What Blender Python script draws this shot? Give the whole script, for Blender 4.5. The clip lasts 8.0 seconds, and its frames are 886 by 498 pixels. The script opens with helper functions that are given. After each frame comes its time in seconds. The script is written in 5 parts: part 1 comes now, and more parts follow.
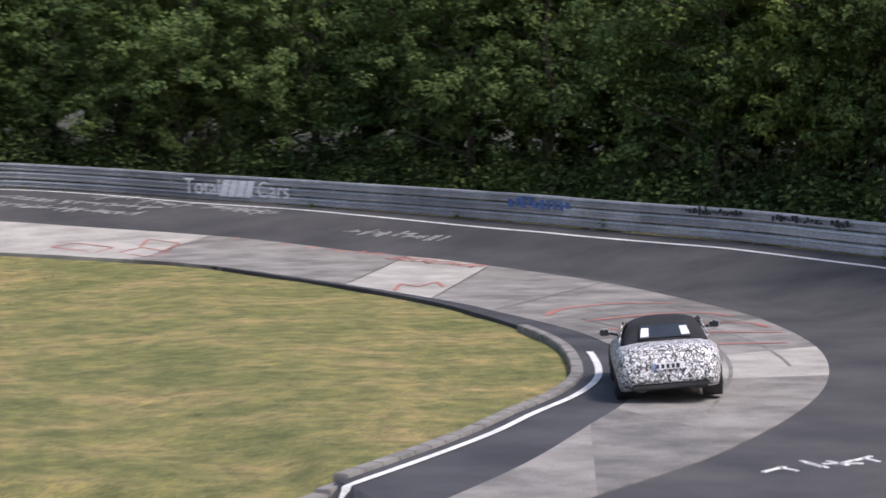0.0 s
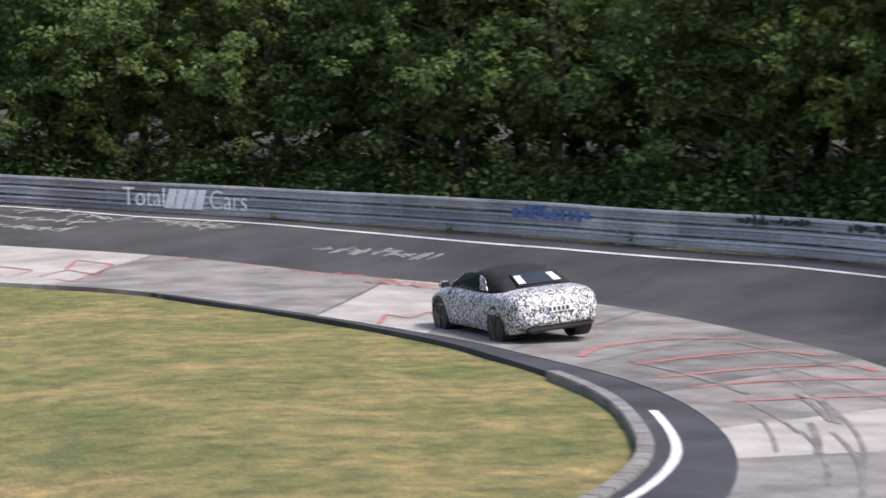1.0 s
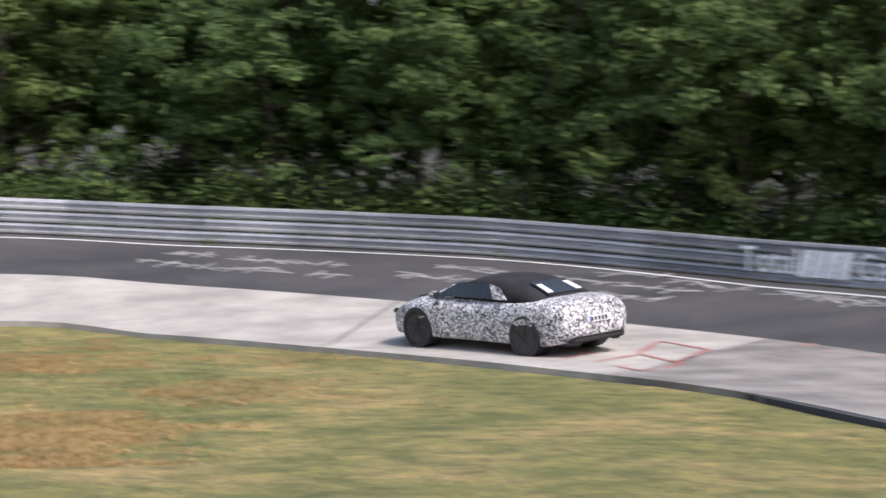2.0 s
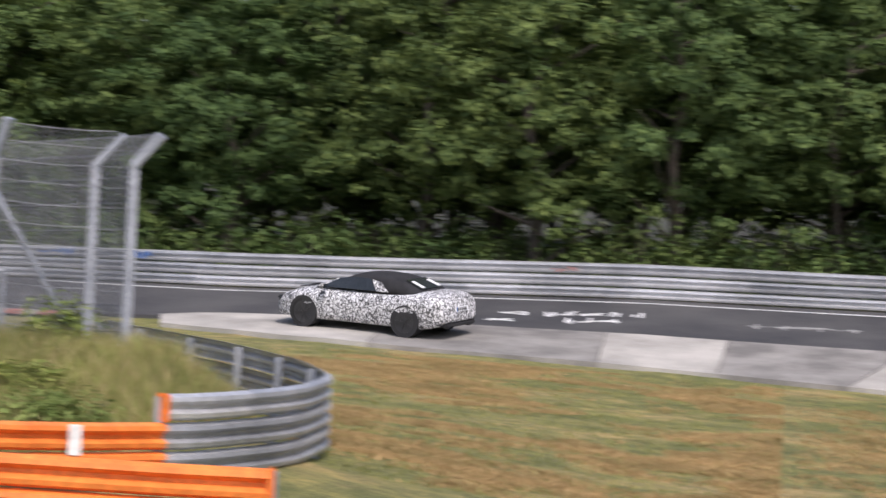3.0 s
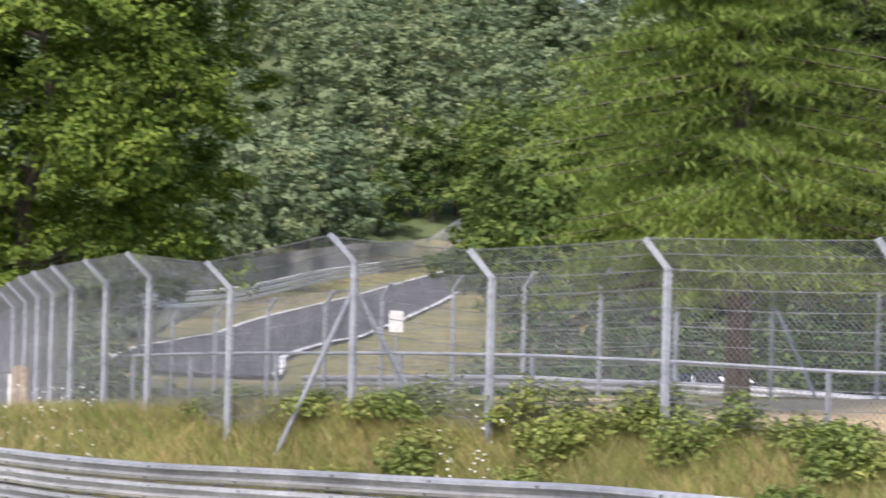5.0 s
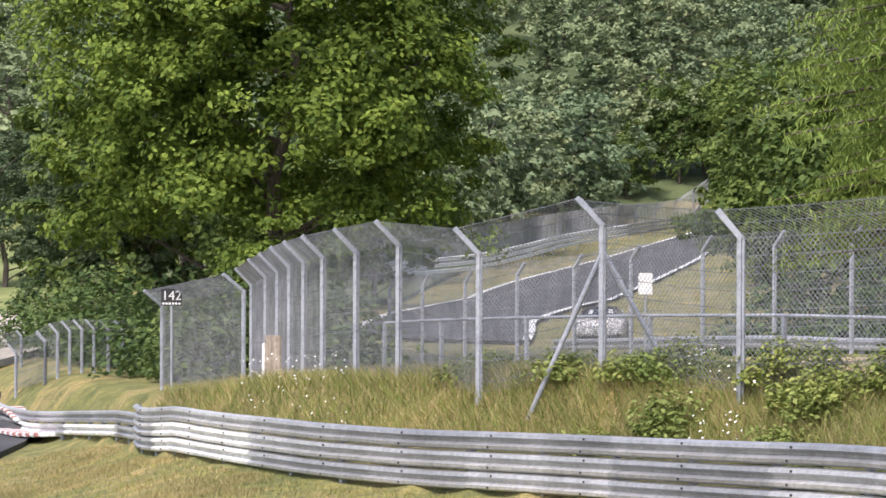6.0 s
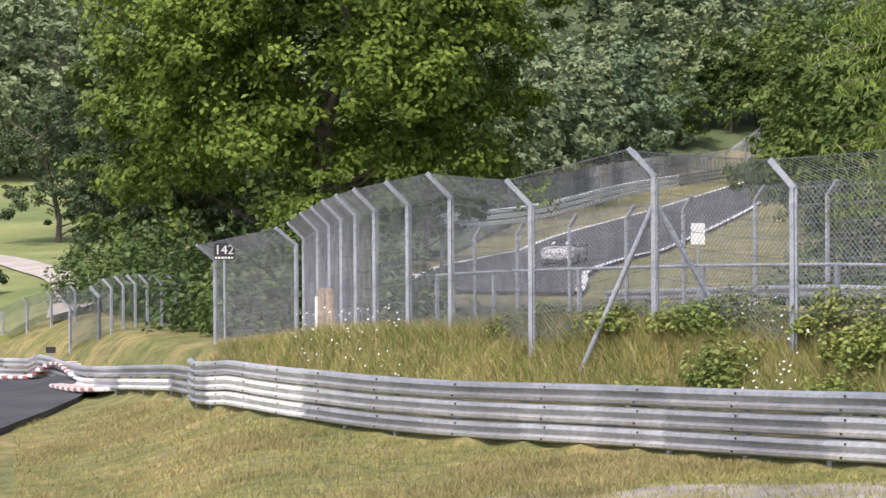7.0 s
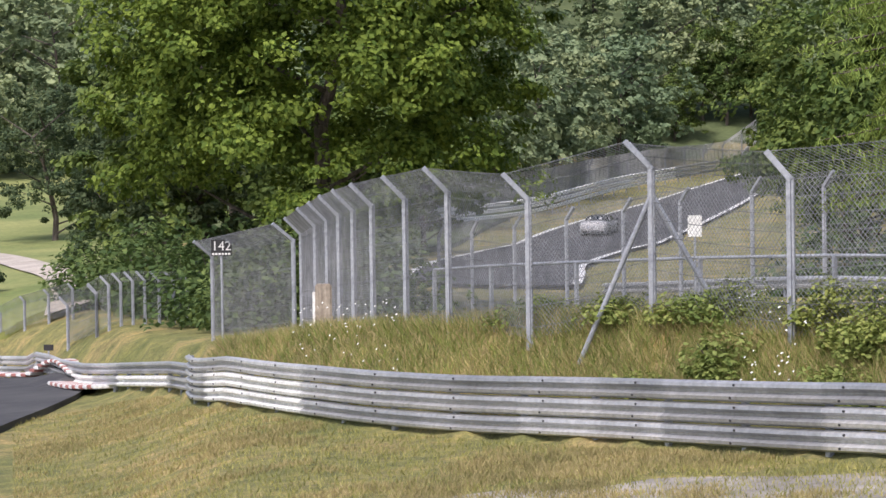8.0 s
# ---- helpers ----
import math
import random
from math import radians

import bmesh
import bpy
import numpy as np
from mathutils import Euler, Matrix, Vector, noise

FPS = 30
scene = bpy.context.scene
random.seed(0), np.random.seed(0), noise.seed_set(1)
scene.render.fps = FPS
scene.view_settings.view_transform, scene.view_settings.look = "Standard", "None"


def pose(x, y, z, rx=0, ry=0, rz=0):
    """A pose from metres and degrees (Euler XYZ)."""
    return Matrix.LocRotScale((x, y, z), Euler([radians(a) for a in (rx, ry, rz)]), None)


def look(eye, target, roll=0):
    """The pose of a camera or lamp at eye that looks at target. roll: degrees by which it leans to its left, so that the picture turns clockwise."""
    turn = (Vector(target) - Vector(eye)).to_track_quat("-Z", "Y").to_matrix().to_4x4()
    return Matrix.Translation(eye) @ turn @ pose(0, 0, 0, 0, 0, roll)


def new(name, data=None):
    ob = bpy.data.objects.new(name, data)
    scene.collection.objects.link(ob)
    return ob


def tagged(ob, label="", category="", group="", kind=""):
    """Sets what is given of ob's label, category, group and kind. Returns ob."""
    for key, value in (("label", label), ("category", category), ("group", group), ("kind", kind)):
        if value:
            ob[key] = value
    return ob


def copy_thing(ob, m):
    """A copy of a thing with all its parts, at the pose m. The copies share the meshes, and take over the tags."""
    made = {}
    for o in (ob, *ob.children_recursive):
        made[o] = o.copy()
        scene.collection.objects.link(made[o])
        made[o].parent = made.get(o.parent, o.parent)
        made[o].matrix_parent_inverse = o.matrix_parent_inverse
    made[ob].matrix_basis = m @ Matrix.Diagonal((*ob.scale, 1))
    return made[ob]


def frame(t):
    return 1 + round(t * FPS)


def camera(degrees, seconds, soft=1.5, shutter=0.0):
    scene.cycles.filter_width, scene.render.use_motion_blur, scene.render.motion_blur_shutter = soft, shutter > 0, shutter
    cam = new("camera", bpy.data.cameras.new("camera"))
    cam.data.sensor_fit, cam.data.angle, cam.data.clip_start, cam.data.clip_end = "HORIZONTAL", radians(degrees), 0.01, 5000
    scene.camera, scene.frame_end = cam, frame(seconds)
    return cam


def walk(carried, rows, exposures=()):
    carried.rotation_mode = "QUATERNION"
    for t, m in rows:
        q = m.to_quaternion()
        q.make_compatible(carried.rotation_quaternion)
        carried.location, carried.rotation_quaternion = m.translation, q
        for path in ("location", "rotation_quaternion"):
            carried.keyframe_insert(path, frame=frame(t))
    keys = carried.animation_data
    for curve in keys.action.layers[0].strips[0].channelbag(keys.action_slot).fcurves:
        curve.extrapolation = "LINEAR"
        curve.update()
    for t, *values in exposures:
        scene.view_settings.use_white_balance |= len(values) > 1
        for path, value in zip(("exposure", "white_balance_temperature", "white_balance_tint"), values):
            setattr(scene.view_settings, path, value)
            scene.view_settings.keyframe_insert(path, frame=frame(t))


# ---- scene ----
cam = camera(18.55, 8.0, 1.5, 0.25)


def shot(x, y, z, yaw, pitch, roll):
    """A camera pose from a place, a heading to the left of +y, a tilt up and a lean."""
    h, p = radians(yaw), radians(pitch)
    ahead = Vector((-math.sin(h) * math.cos(p), math.cos(h) * math.cos(p), math.sin(p)))
    return look((x, y, z), Vector((x, y, z)) + ahead, roll)


EYE = (1.0, 5.0, 3.6)
TURN = 8.0
walk(cam, [
    (0.0, shot(-14.79, -32.0, 6.48, -25.19, -4.02, 0.14)),
    (0.5, shot(-10.0, -20.6, 5.6, -27.7, -3.9, 0.0)),
    (1.0, shot(-8.62, -17.24, 5.44, -25.92, -3.65, -0.19)),
    (1.5, shot(-3.55, -4.06, 4.56, -21.22, -2.76, -0.12)),
    (1.7, shot(-0.9, 0.9, 4.05, -17.7, -2.3, 0.5)),
    (2.0, shot(0.7, 4.4, 3.68, -11.4, -1.8, 1.4)),
    (2.4, shot(*EYE, -1.3, -1.3, 2.5)),
    (2.8, shot(*EYE, 0.02 + TURN, -0.97, 3.37)),
    (3.0, shot(*EYE, 4.33 + TURN, -0.81, 2.98)),
    (3.5, shot(*EYE, 13.96 + TURN, -0.33, 2.26)),
    (4.0, shot(*EYE, 24.70 + TURN, 0.12, 1.80)),
    (4.5, shot(*EYE, 34.88 + TURN, 0.45, 1.73)),
    (5.0, shot(*EYE, 41.15 + TURN, 0.85, 1.34)),
    (5.2, shot(*EYE, 43.03 + TURN, 0.88, 0.98)),
    (6.3, shot(*EYE, 46.61 + TURN, -0.22, 0.05)),
    (6.5, shot(*EYE, 46.62 + TURN, -0.49, -0.10)),
    (7.0, shot(*EYE, 47.47 + TURN, -0.99, -0.37)),
    (7.5, shot(*EYE, 47.44 + TURN, -0.98, -0.57)),
    (8.0, shot(*EYE, 47.41 + TURN, -1.11, -0.85)),
], [(t, e, 6400, 17) for t, e in ((0.0, 0.33), (1.0, 0.53), (1.5, 0.64), (1.7, 0.62), (2.8, 0.3), (3.5, 0.3), (4.2, 0.45), (5.0, 0.72), (6.3, 0.72), (6.5, 0.7), (7.3, 0.5), (8.0, 0.44))])

# ---- light: bright, thinly clouded daylight ----
SUN_HIGH, SUN_ROUND = 52.0, 150.0
world = bpy.data.worlds.new("world")
scene.world = world
world.use_nodes = True
sky = world.node_tree.nodes.new("ShaderNodeTexSky")
sky.sky_type, sky.sun_disc = "NISHITA", False
sky.sun_elevation, sky.sun_rotation = radians(SUN_HIGH), radians(SUN_ROUND)
sky.air_density, sky.dust_density, sky.ozone_density = 1.0, 3.0, 1.0
world.node_tree.links.new(sky.outputs[0], world.node_tree.nodes["Background"].inputs[0])
world.node_tree.nodes["Background"].inputs[1].default_value = 0.15
sun = new("sun", bpy.data.lights.new("sun", "SUN"))
sun.data.energy, sun.data.angle, sun.data.color = 2.6, radians(14), (1.0, 0.96, 0.92)
az, el = radians(SUN_ROUND), radians(SUN_HIGH)
sun.matrix_world = look((0, 0, 60), Vector((0, 0, 60)) - Vector((math.sin(az) * math.cos(el), math.cos(az) * math.cos(el), math.sin(el))))


# ---- materials ----
def material(name, rough=0.8, metal=0.0):
    m = bpy.data.materials.new(name)
    m.use_nodes = True
    b = m.node_tree.nodes["Principled BSDF"]
    b.inputs["Roughness"].default_value, b.inputs["Metallic"].default_value = rough, metal
    return m, m.node_tree.nodes, m.node_tree.links, b


def ramp(nodes, links, source, stops):
    r = nodes.new("ShaderNodeValToRGB")
    while len(r.color_ramp.elements) < len(stops):
        r.color_ramp.elements.new(0.5)
    for e, (at, c) in zip(r.color_ramp.elements, stops):
        e.position, e.color = at, (*c, 1)
    links.new(source, r.inputs[0])
    return r.outputs[0]


def grain(nodes, links, scale, detail=5.0, stretch=(1, 1, 1), rough=0.6, kind="Object"):
    c = nodes.new("ShaderNodeTexCoord")
    mp = nodes.new("ShaderNodeMapping")
    mp.inputs["Scale"].default_value = stretch
    n = nodes.new("ShaderNodeTexNoise")
    n.inputs["Scale"].default_value, n.inputs["Detail"].default_value, n.inputs["Roughness"].default_value = scale, detail, rough
    links.new(c.outputs[kind], mp.inputs[0])
    links.new(mp.outputs[0], n.inputs[0])
    return n.outputs["Fac"]


def mixed(nodes, links, fac, a, b, blend="MIX"):
    m = nodes.new("ShaderNodeMix")
    m.data_type, m.blend_type = "RGBA", blend
    for sock, v in ((m.inputs[0], fac), (m.inputs[6], a), (m.inputs[7], b)):
        if hasattr(v, "is_linked"):
            links.new(v, sock)
        elif isinstance(v, tuple):
            sock.default_value = (*v, 1)
        else:
            sock.default_value = v
    return m.outputs[2]


def bump(nodes, links, b, height, strength=0.3, distance=0.02):
    n = nodes.new("ShaderNodeBump")
    n.inputs["Strength"].default_value, n.inputs["Distance"].default_value = strength, distance
    links.new(height, n.inputs["Height"])
    links.new(n.outputs[0], b.inputs["Normal"])


def two_scale(name, dark, light, big, small, rough=0.85, metal=0.0, relief=0.3, depth=0.02, stretch=(1, 1, 1), lo=0.35, hi=0.65):
    """A surface that varies between two colours in stains, with fine grain on top."""
    m, n, l, b = material(name, rough, metal)
    stains = ramp(n, l, grain(n, l, big, 4, stretch), [(lo, dark), (hi, light)])
    fine = grain(n, l, small, 6)
    speck = ramp(n, l, fine, [(0.3, (0.72, 0.72, 0.72)), (0.7, (1.25, 1.25, 1.25))])
    l.new(mixed(n, l, 0.8, stains, speck, "MULTIPLY"), b.inputs["Base Color"])
    if relief:
        bump(n, l, b, fine, relief, depth)
    return m


def plain(name, colour, rough=0.6, metal=0.0):
    return two_scale(name, tuple(c * 0.82 for c in colour), tuple(min(1, c * 1.12) for c in colour), 3.0, 40.0, rough, metal, 0.05, 0.003)


def grass_ground():
    m, n, l, b = material("dry_grass", 0.95)
    big = ramp(n, l, grain(n, l, 0.3, 9, (1, 1, 1), 0.7), [(0.40, (0.145, 0.155, 0.05)), (0.51, (0.205, 0.195, 0.072)), (0.60, (0.30, 0.24, 0.105)), (0.72, (0.41, 0.30, 0.15))])
    mid = ramp(n, l, grain(n, l, 1.6, 8, (1, 1, 1), 0.7), [(0.34, (0.5, 0.56, 0.48)), (0.5, (1.0, 1.0, 1.0)), (0.66, (1.55, 1.4, 1.25))])
    fine = grain(n, l, 16.0, 8, (1, 1, 1), 0.8)
    tuft = ramp(n, l, fine, [(0.36, (0.4, 0.46, 0.36)), (0.64, (1.6, 1.54, 1.45))])
    c = mixed(n, l, 0.9, big, mid, "MULTIPLY")
    l.new(mixed(n, l, 0.9, c, tuft, "MULTIPLY"), b.inputs["Base Color"])
    bump(n, l, b, fine, 0.8, 0.06)
    return m


def leaf_material(name, dark, light):
    m, n, l, b = material(name, 0.7)
    b.inputs["Specular IOR Level"].default_value = 0.25
    info = n.new("ShaderNodeNewGeometry")
    ob = n.new("ShaderNodeObjectInfo")
    c = ramp(n, l, info.outputs["Random Per Island"], [(0.0, dark), (1.0, light)])
    patches = ramp(n, l, grain(n, l, 0.55, 3), [(0.3, (0.7, 0.74, 0.66)), (0.7, (1.25, 1.2, 1.15))])
    c = mixed(n, l, 0.9, c, patches, "MULTIPLY")
    tint = ramp(n, l, ob.outputs["Random"], [(0.0, (0.78, 0.86, 0.85)), (1.0, (1.2, 1.1, 1.0))])
    c = mixed(n, l, 0.9, c, tint, "MULTIPLY")
    l.new(c, b.inputs["Base Color"])
    t = n.new("ShaderNodeBsdfTranslucent")
    l.new(c, t.inputs[0])
    mix = n.new("ShaderNodeMixShader")
    mix.inputs[0].default_value = 0.3
    l.new(b.outputs[0], mix.inputs[1])
    l.new(t.outputs[0], mix.inputs[2])
    l.new(mix.outputs[0], n["Material Output"].inputs[0])
    return m


GRASS = grass_ground()
ASPHALT = two_scale("worn_asphalt", (0.040, 0.040, 0.043), (0.080, 0.078, 0.077), 0.35, 30.0, 0.85, relief=0.25, stretch=(1, 1, 1))
FRESH = two_scale("dark_asphalt", (0.032, 0.033, 0.036), (0.066, 0.066, 0.07), 0.5, 30.0, 0.8)
CONCRETE = two_scale("grey_concrete", (0.155, 0.147, 0.135), (0.30, 0.285, 0.26), 0.7, 25.0, 0.85, relief=0.15)
CONCRETE_LIGHT = two_scale("pale_concrete", (0.30, 0.285, 0.255), (0.47, 0.445, 0.40), 0.6, 25.0, 0.85, relief=0.15)
CONCRETE_DARK = two_scale("stained_concrete", (0.11, 0.105, 0.098), (0.23, 0.22, 0.20), 0.8, 25.0, 0.85, relief=0.15)
RUBBER = two_scale("rubber_marks", (0.06, 0.058, 0.055), (0.14, 0.13, 0.12), 1.2, 20.0, 0.85, relief=0.1)
KERB = two_scale("kerb_stone", (0.16, 0.155, 0.145), (0.27, 0.26, 0.24), 1.5, 20.0, 0.9)
STEEL = two_scale("galvanised_steel", (0.38, 0.385, 0.395), (0.60, 0.60, 0.61), 0.35, 9.0, 0.42, 0.5, 0.05, 0.002)
vary_nodes, vary_links = STEEL.node_tree.nodes, STEEL.node_tree.links
vary_from = vary_nodes["Principled BSDF"].inputs["Base Color"].links[0].from_socket
vary_links.new(mixed(vary_nodes, vary_links, 0.85, vary_from, ramp(vary_nodes, vary_links, vary_nodes.new("ShaderNodeObjectInfo").outputs["Random"], [(0.0, (0.74, 0.75, 0.77)), (1.0, (1.22, 1.21, 1.2))]), "MULTIPLY"), vary_nodes["Principled BSDF"].inputs["Base Color"])
STEEL_POST = two_scale("galvanised_posts", (0.27, 0.29, 0.325), (0.40, 0.42, 0.455), 1.5, 14.0, 0.55, 0.3, 0.05, 0.002)
WIRE = two_scale("fence_wire", (0.19, 0.20, 0.215), (0.33, 0.34, 0.36), 2.0, 10.0, 0.5, 0.4, 0)
STRAND = two_scale("dull_strand", (0.13, 0.135, 0.145), (0.24, 0.245, 0.255), 2.0, 10.0, 0.6, 0.4, 0)
ORANGE = two_scale("orange_paint", (0.72, 0.17, 0.03), (0.90, 0.26, 0.05), 1.2, 10.0, 0.5, relief=0.05)
WHITE = two_scale("white_paint", (0.62, 0.62, 0.60), (0.82, 0.82, 0.80), 1.5, 12.0, 0.6, relief=0.05)
RED = two_scale("faded_red_paint", (0.35, 0.12, 0.10), (0.42, 0.22, 0.19), 1.5, 14.0, 0.8, relief=0)
BLUE = two_scale("blue_paint", (0.07, 0.13, 0.33), (0.13, 0.22, 0.44), 1.5, 12.0, 0.6, relief=0)
CHALK = two_scale("road_chalk", (0.17, 0.17, 0.165), (0.36, 0.36, 0.345), 2.5, 14.0, 0.85, relief=0)
BLACK = plain("black_paint", (0.025, 0.025, 0.027), 0.6)
SAND = two_scale("dry_sand", (0.42, 0.31, 0.17), (0.58, 0.46, 0.28), 0.3, 12.0, 0.95)
BARK = two_scale("bark", (0.055, 0.045, 0.035), (0.13, 0.11, 0.09), 2.0, 12.0, 0.95, relief=0.6, depth=0.04, stretch=(4, 4, 1))
WOOD = two_scale("weathered_wood", (0.22, 0.18, 0.14), (0.38, 0.33, 0.27), 1.5, 12.0, 0.9, stretch=(6, 6, 1))
LEAF = leaf_material("beech_leaves", (0.056, 0.100, 0.036), (0.155, 0.22, 0.07))
LEAF_BRIGHT = leaf_material("oak_leaves", (0.045, 0.085, 0.014), (0.16, 0.215, 0.04))
LEAF_OAK = leaf_material("sunlit_oak_leaves", (0.07, 0.125, 0.02), (0.21, 0.285, 0.05))
LEAF_DARK = leaf_material("dark_bank_leaves", (0.05, 0.085, 0.045), (0.12, 0.16, 0.08))
LEAF_MID = leaf_material("lime_leaves", (0.06, 0.105, 0.028), (0.17, 0.23, 0.06))
# aerial haze mixed into the leaf colour: paler and greyer than near trees
LEAF_FAR = leaf_material("hazed_hill_leaves", (0.16, 0.22, 0.125), (0.29, 0.355, 0.205))
NEEDLE = leaf_material("spruce_needles", (0.040, 0.066, 0.024), (0.115, 0.15, 0.052))
LARCH = leaf_material("larch_needles", (0.16, 0.235, 0.05), (0.33, 0.41, 0.10))
WEED = leaf_material("verge_plants", (0.13, 0.185, 0.045), (0.32, 0.37, 0.12))
STRAW = leaf_material("dry_stalks", (0.32, 0.26, 0.13), (0.56, 0.47, 0.26))
# very dark brown-green, so no bright ground shows between the trunks
FOREST = two_scale("dark_forest_ground", (0.025, 0.026, 0.014), (0.06, 0.055, 0.03), 0.8, 9.0, 0.95)
MEADOW = two_scale("green_meadow", (0.13, 0.17, 0.045), (0.26, 0.27, 0.09), 0.12, 3.0, 0.95)
RUBBER_SOFT = two_scale("faint_rubber", (0.135, 0.128, 0.12), (0.25, 0.237, 0.22), 1.5, 20.0, 0.85, relief=0)
UNDERGROWTH = two_scale("hill_undergrowth", (0.055, 0.08, 0.03), (0.11, 0.14, 0.055), 0.15, 2.0, 0.95)
LETTER = two_scale("bright_white_paint", (0.84, 0.84, 0.83), (0.95, 0.95, 0.94), 2.0, 14.0, 0.6, relief=0)
PATH = two_scale("gravel_path", (0.36, 0.31, 0.26), (0.5, 0.45, 0.38), 0.6, 8.0, 0.95)
PETAL = plain("white_petals", (0.8, 0.8, 0.75), 0.7)


# ---- building helpers ----
def mesh_from(name, verts, faces, mat, smooth=False):
    me = bpy.data.meshes.new(name)
    me.from_pydata([tuple(v) for v in verts], [], [tuple(f) for f in faces])
    me.materials.append(mat)
    if smooth:
        me.polygons.foreach_set("use_smooth", [True] * len(me.polygons))
    me.update()
    return me


def part(name, bm, mat, parent=None, label="", smooth=False):
    """One mesh object from a bmesh or a mesh, under a thing or a part."""
    if isinstance(bm, bmesh.types.BMesh):
        bmesh.ops.recalc_face_normals(bm, faces=bm.faces)
        me = bpy.data.meshes.new(name)
        bm.to_mesh(me)
        bm.free()
        me.materials.append(mat)
        if smooth:
            me.polygons.foreach_set("use_smooth", [True] * len(me.polygons))
    else:
        me = bm
    ob = new(name, me)
    if parent:
        ob.parent = parent
    if label:
        ob["label"] = label
    return ob


def box(bm, m, sx, sy, sz, bevel=0.0):
    got = bmesh.ops.create_cube(bm, size=1.0, matrix=m @ Matrix.Diagonal((sx, sy, sz, 1)))
    if bevel:
        edges = list({e for v in got["verts"] for e in v.link_edges})
        bmesh.ops.bevel(bm, geom=edges, offset=bevel, segments=2, affect="EDGES")
    return bm


def rod(bm, a, b, r, sides=6, r2=None):
    a, b = Vector(a), Vector(b)
    m = Matrix.Translation((a + b) / 2) @ (b - a).to_track_quat("Z", "Y").to_matrix().to_4x4()
    bmesh.ops.create_cone(bm, cap_ends=True, segments=sides, radius1=r, radius2=r if r2 is None else r2, depth=(b - a).length, matrix=m)


def spline(points, step):
    """Points about step apart on a smooth line through the given ones."""
    p = [Vector(q) for q in points]
    p = [2 * p[0] - p[1]] + p + [2 * p[-1] - p[-2]]
    out = []
    for i in range(1, len(p) - 2):
        a, b, c, d = p[i - 1:i + 3]
        n = max(1, round((c - b).length / step))
        for k in range(n):
            t = k / n
            out.append(0.5 * (2 * b + (c - a) * t + (2 * a - 5 * b + 4 * c - d) * t * t + (3 * b - a - 3 * c + d) * t ** 3))
    return out + [p[-2]]


def resample(line, n):
    """n points at even steps along a line."""
    d = [0.0]
    for a, b in zip(line, line[1:]):
        d.append(d[-1] + (b - a).length)
    out, i = [], 0
    for k in range(n):
        s = d[-1] * k / (n - 1)
        while i < len(line) - 2 and d[i + 1] < s:
            i += 1
        out.append(line[i].lerp(line[i + 1], (s - d[i]) / max(1e-9, d[i + 1] - d[i])))
    return out


def site(b, d, z=0.0):
    """A place by its bearing from the lookout, its distance and its height."""
    h = radians(b + TURN)
    return Vector((EYE[0] - d * math.sin(h), EYE[1] + d * math.cos(h), z - 0.7))


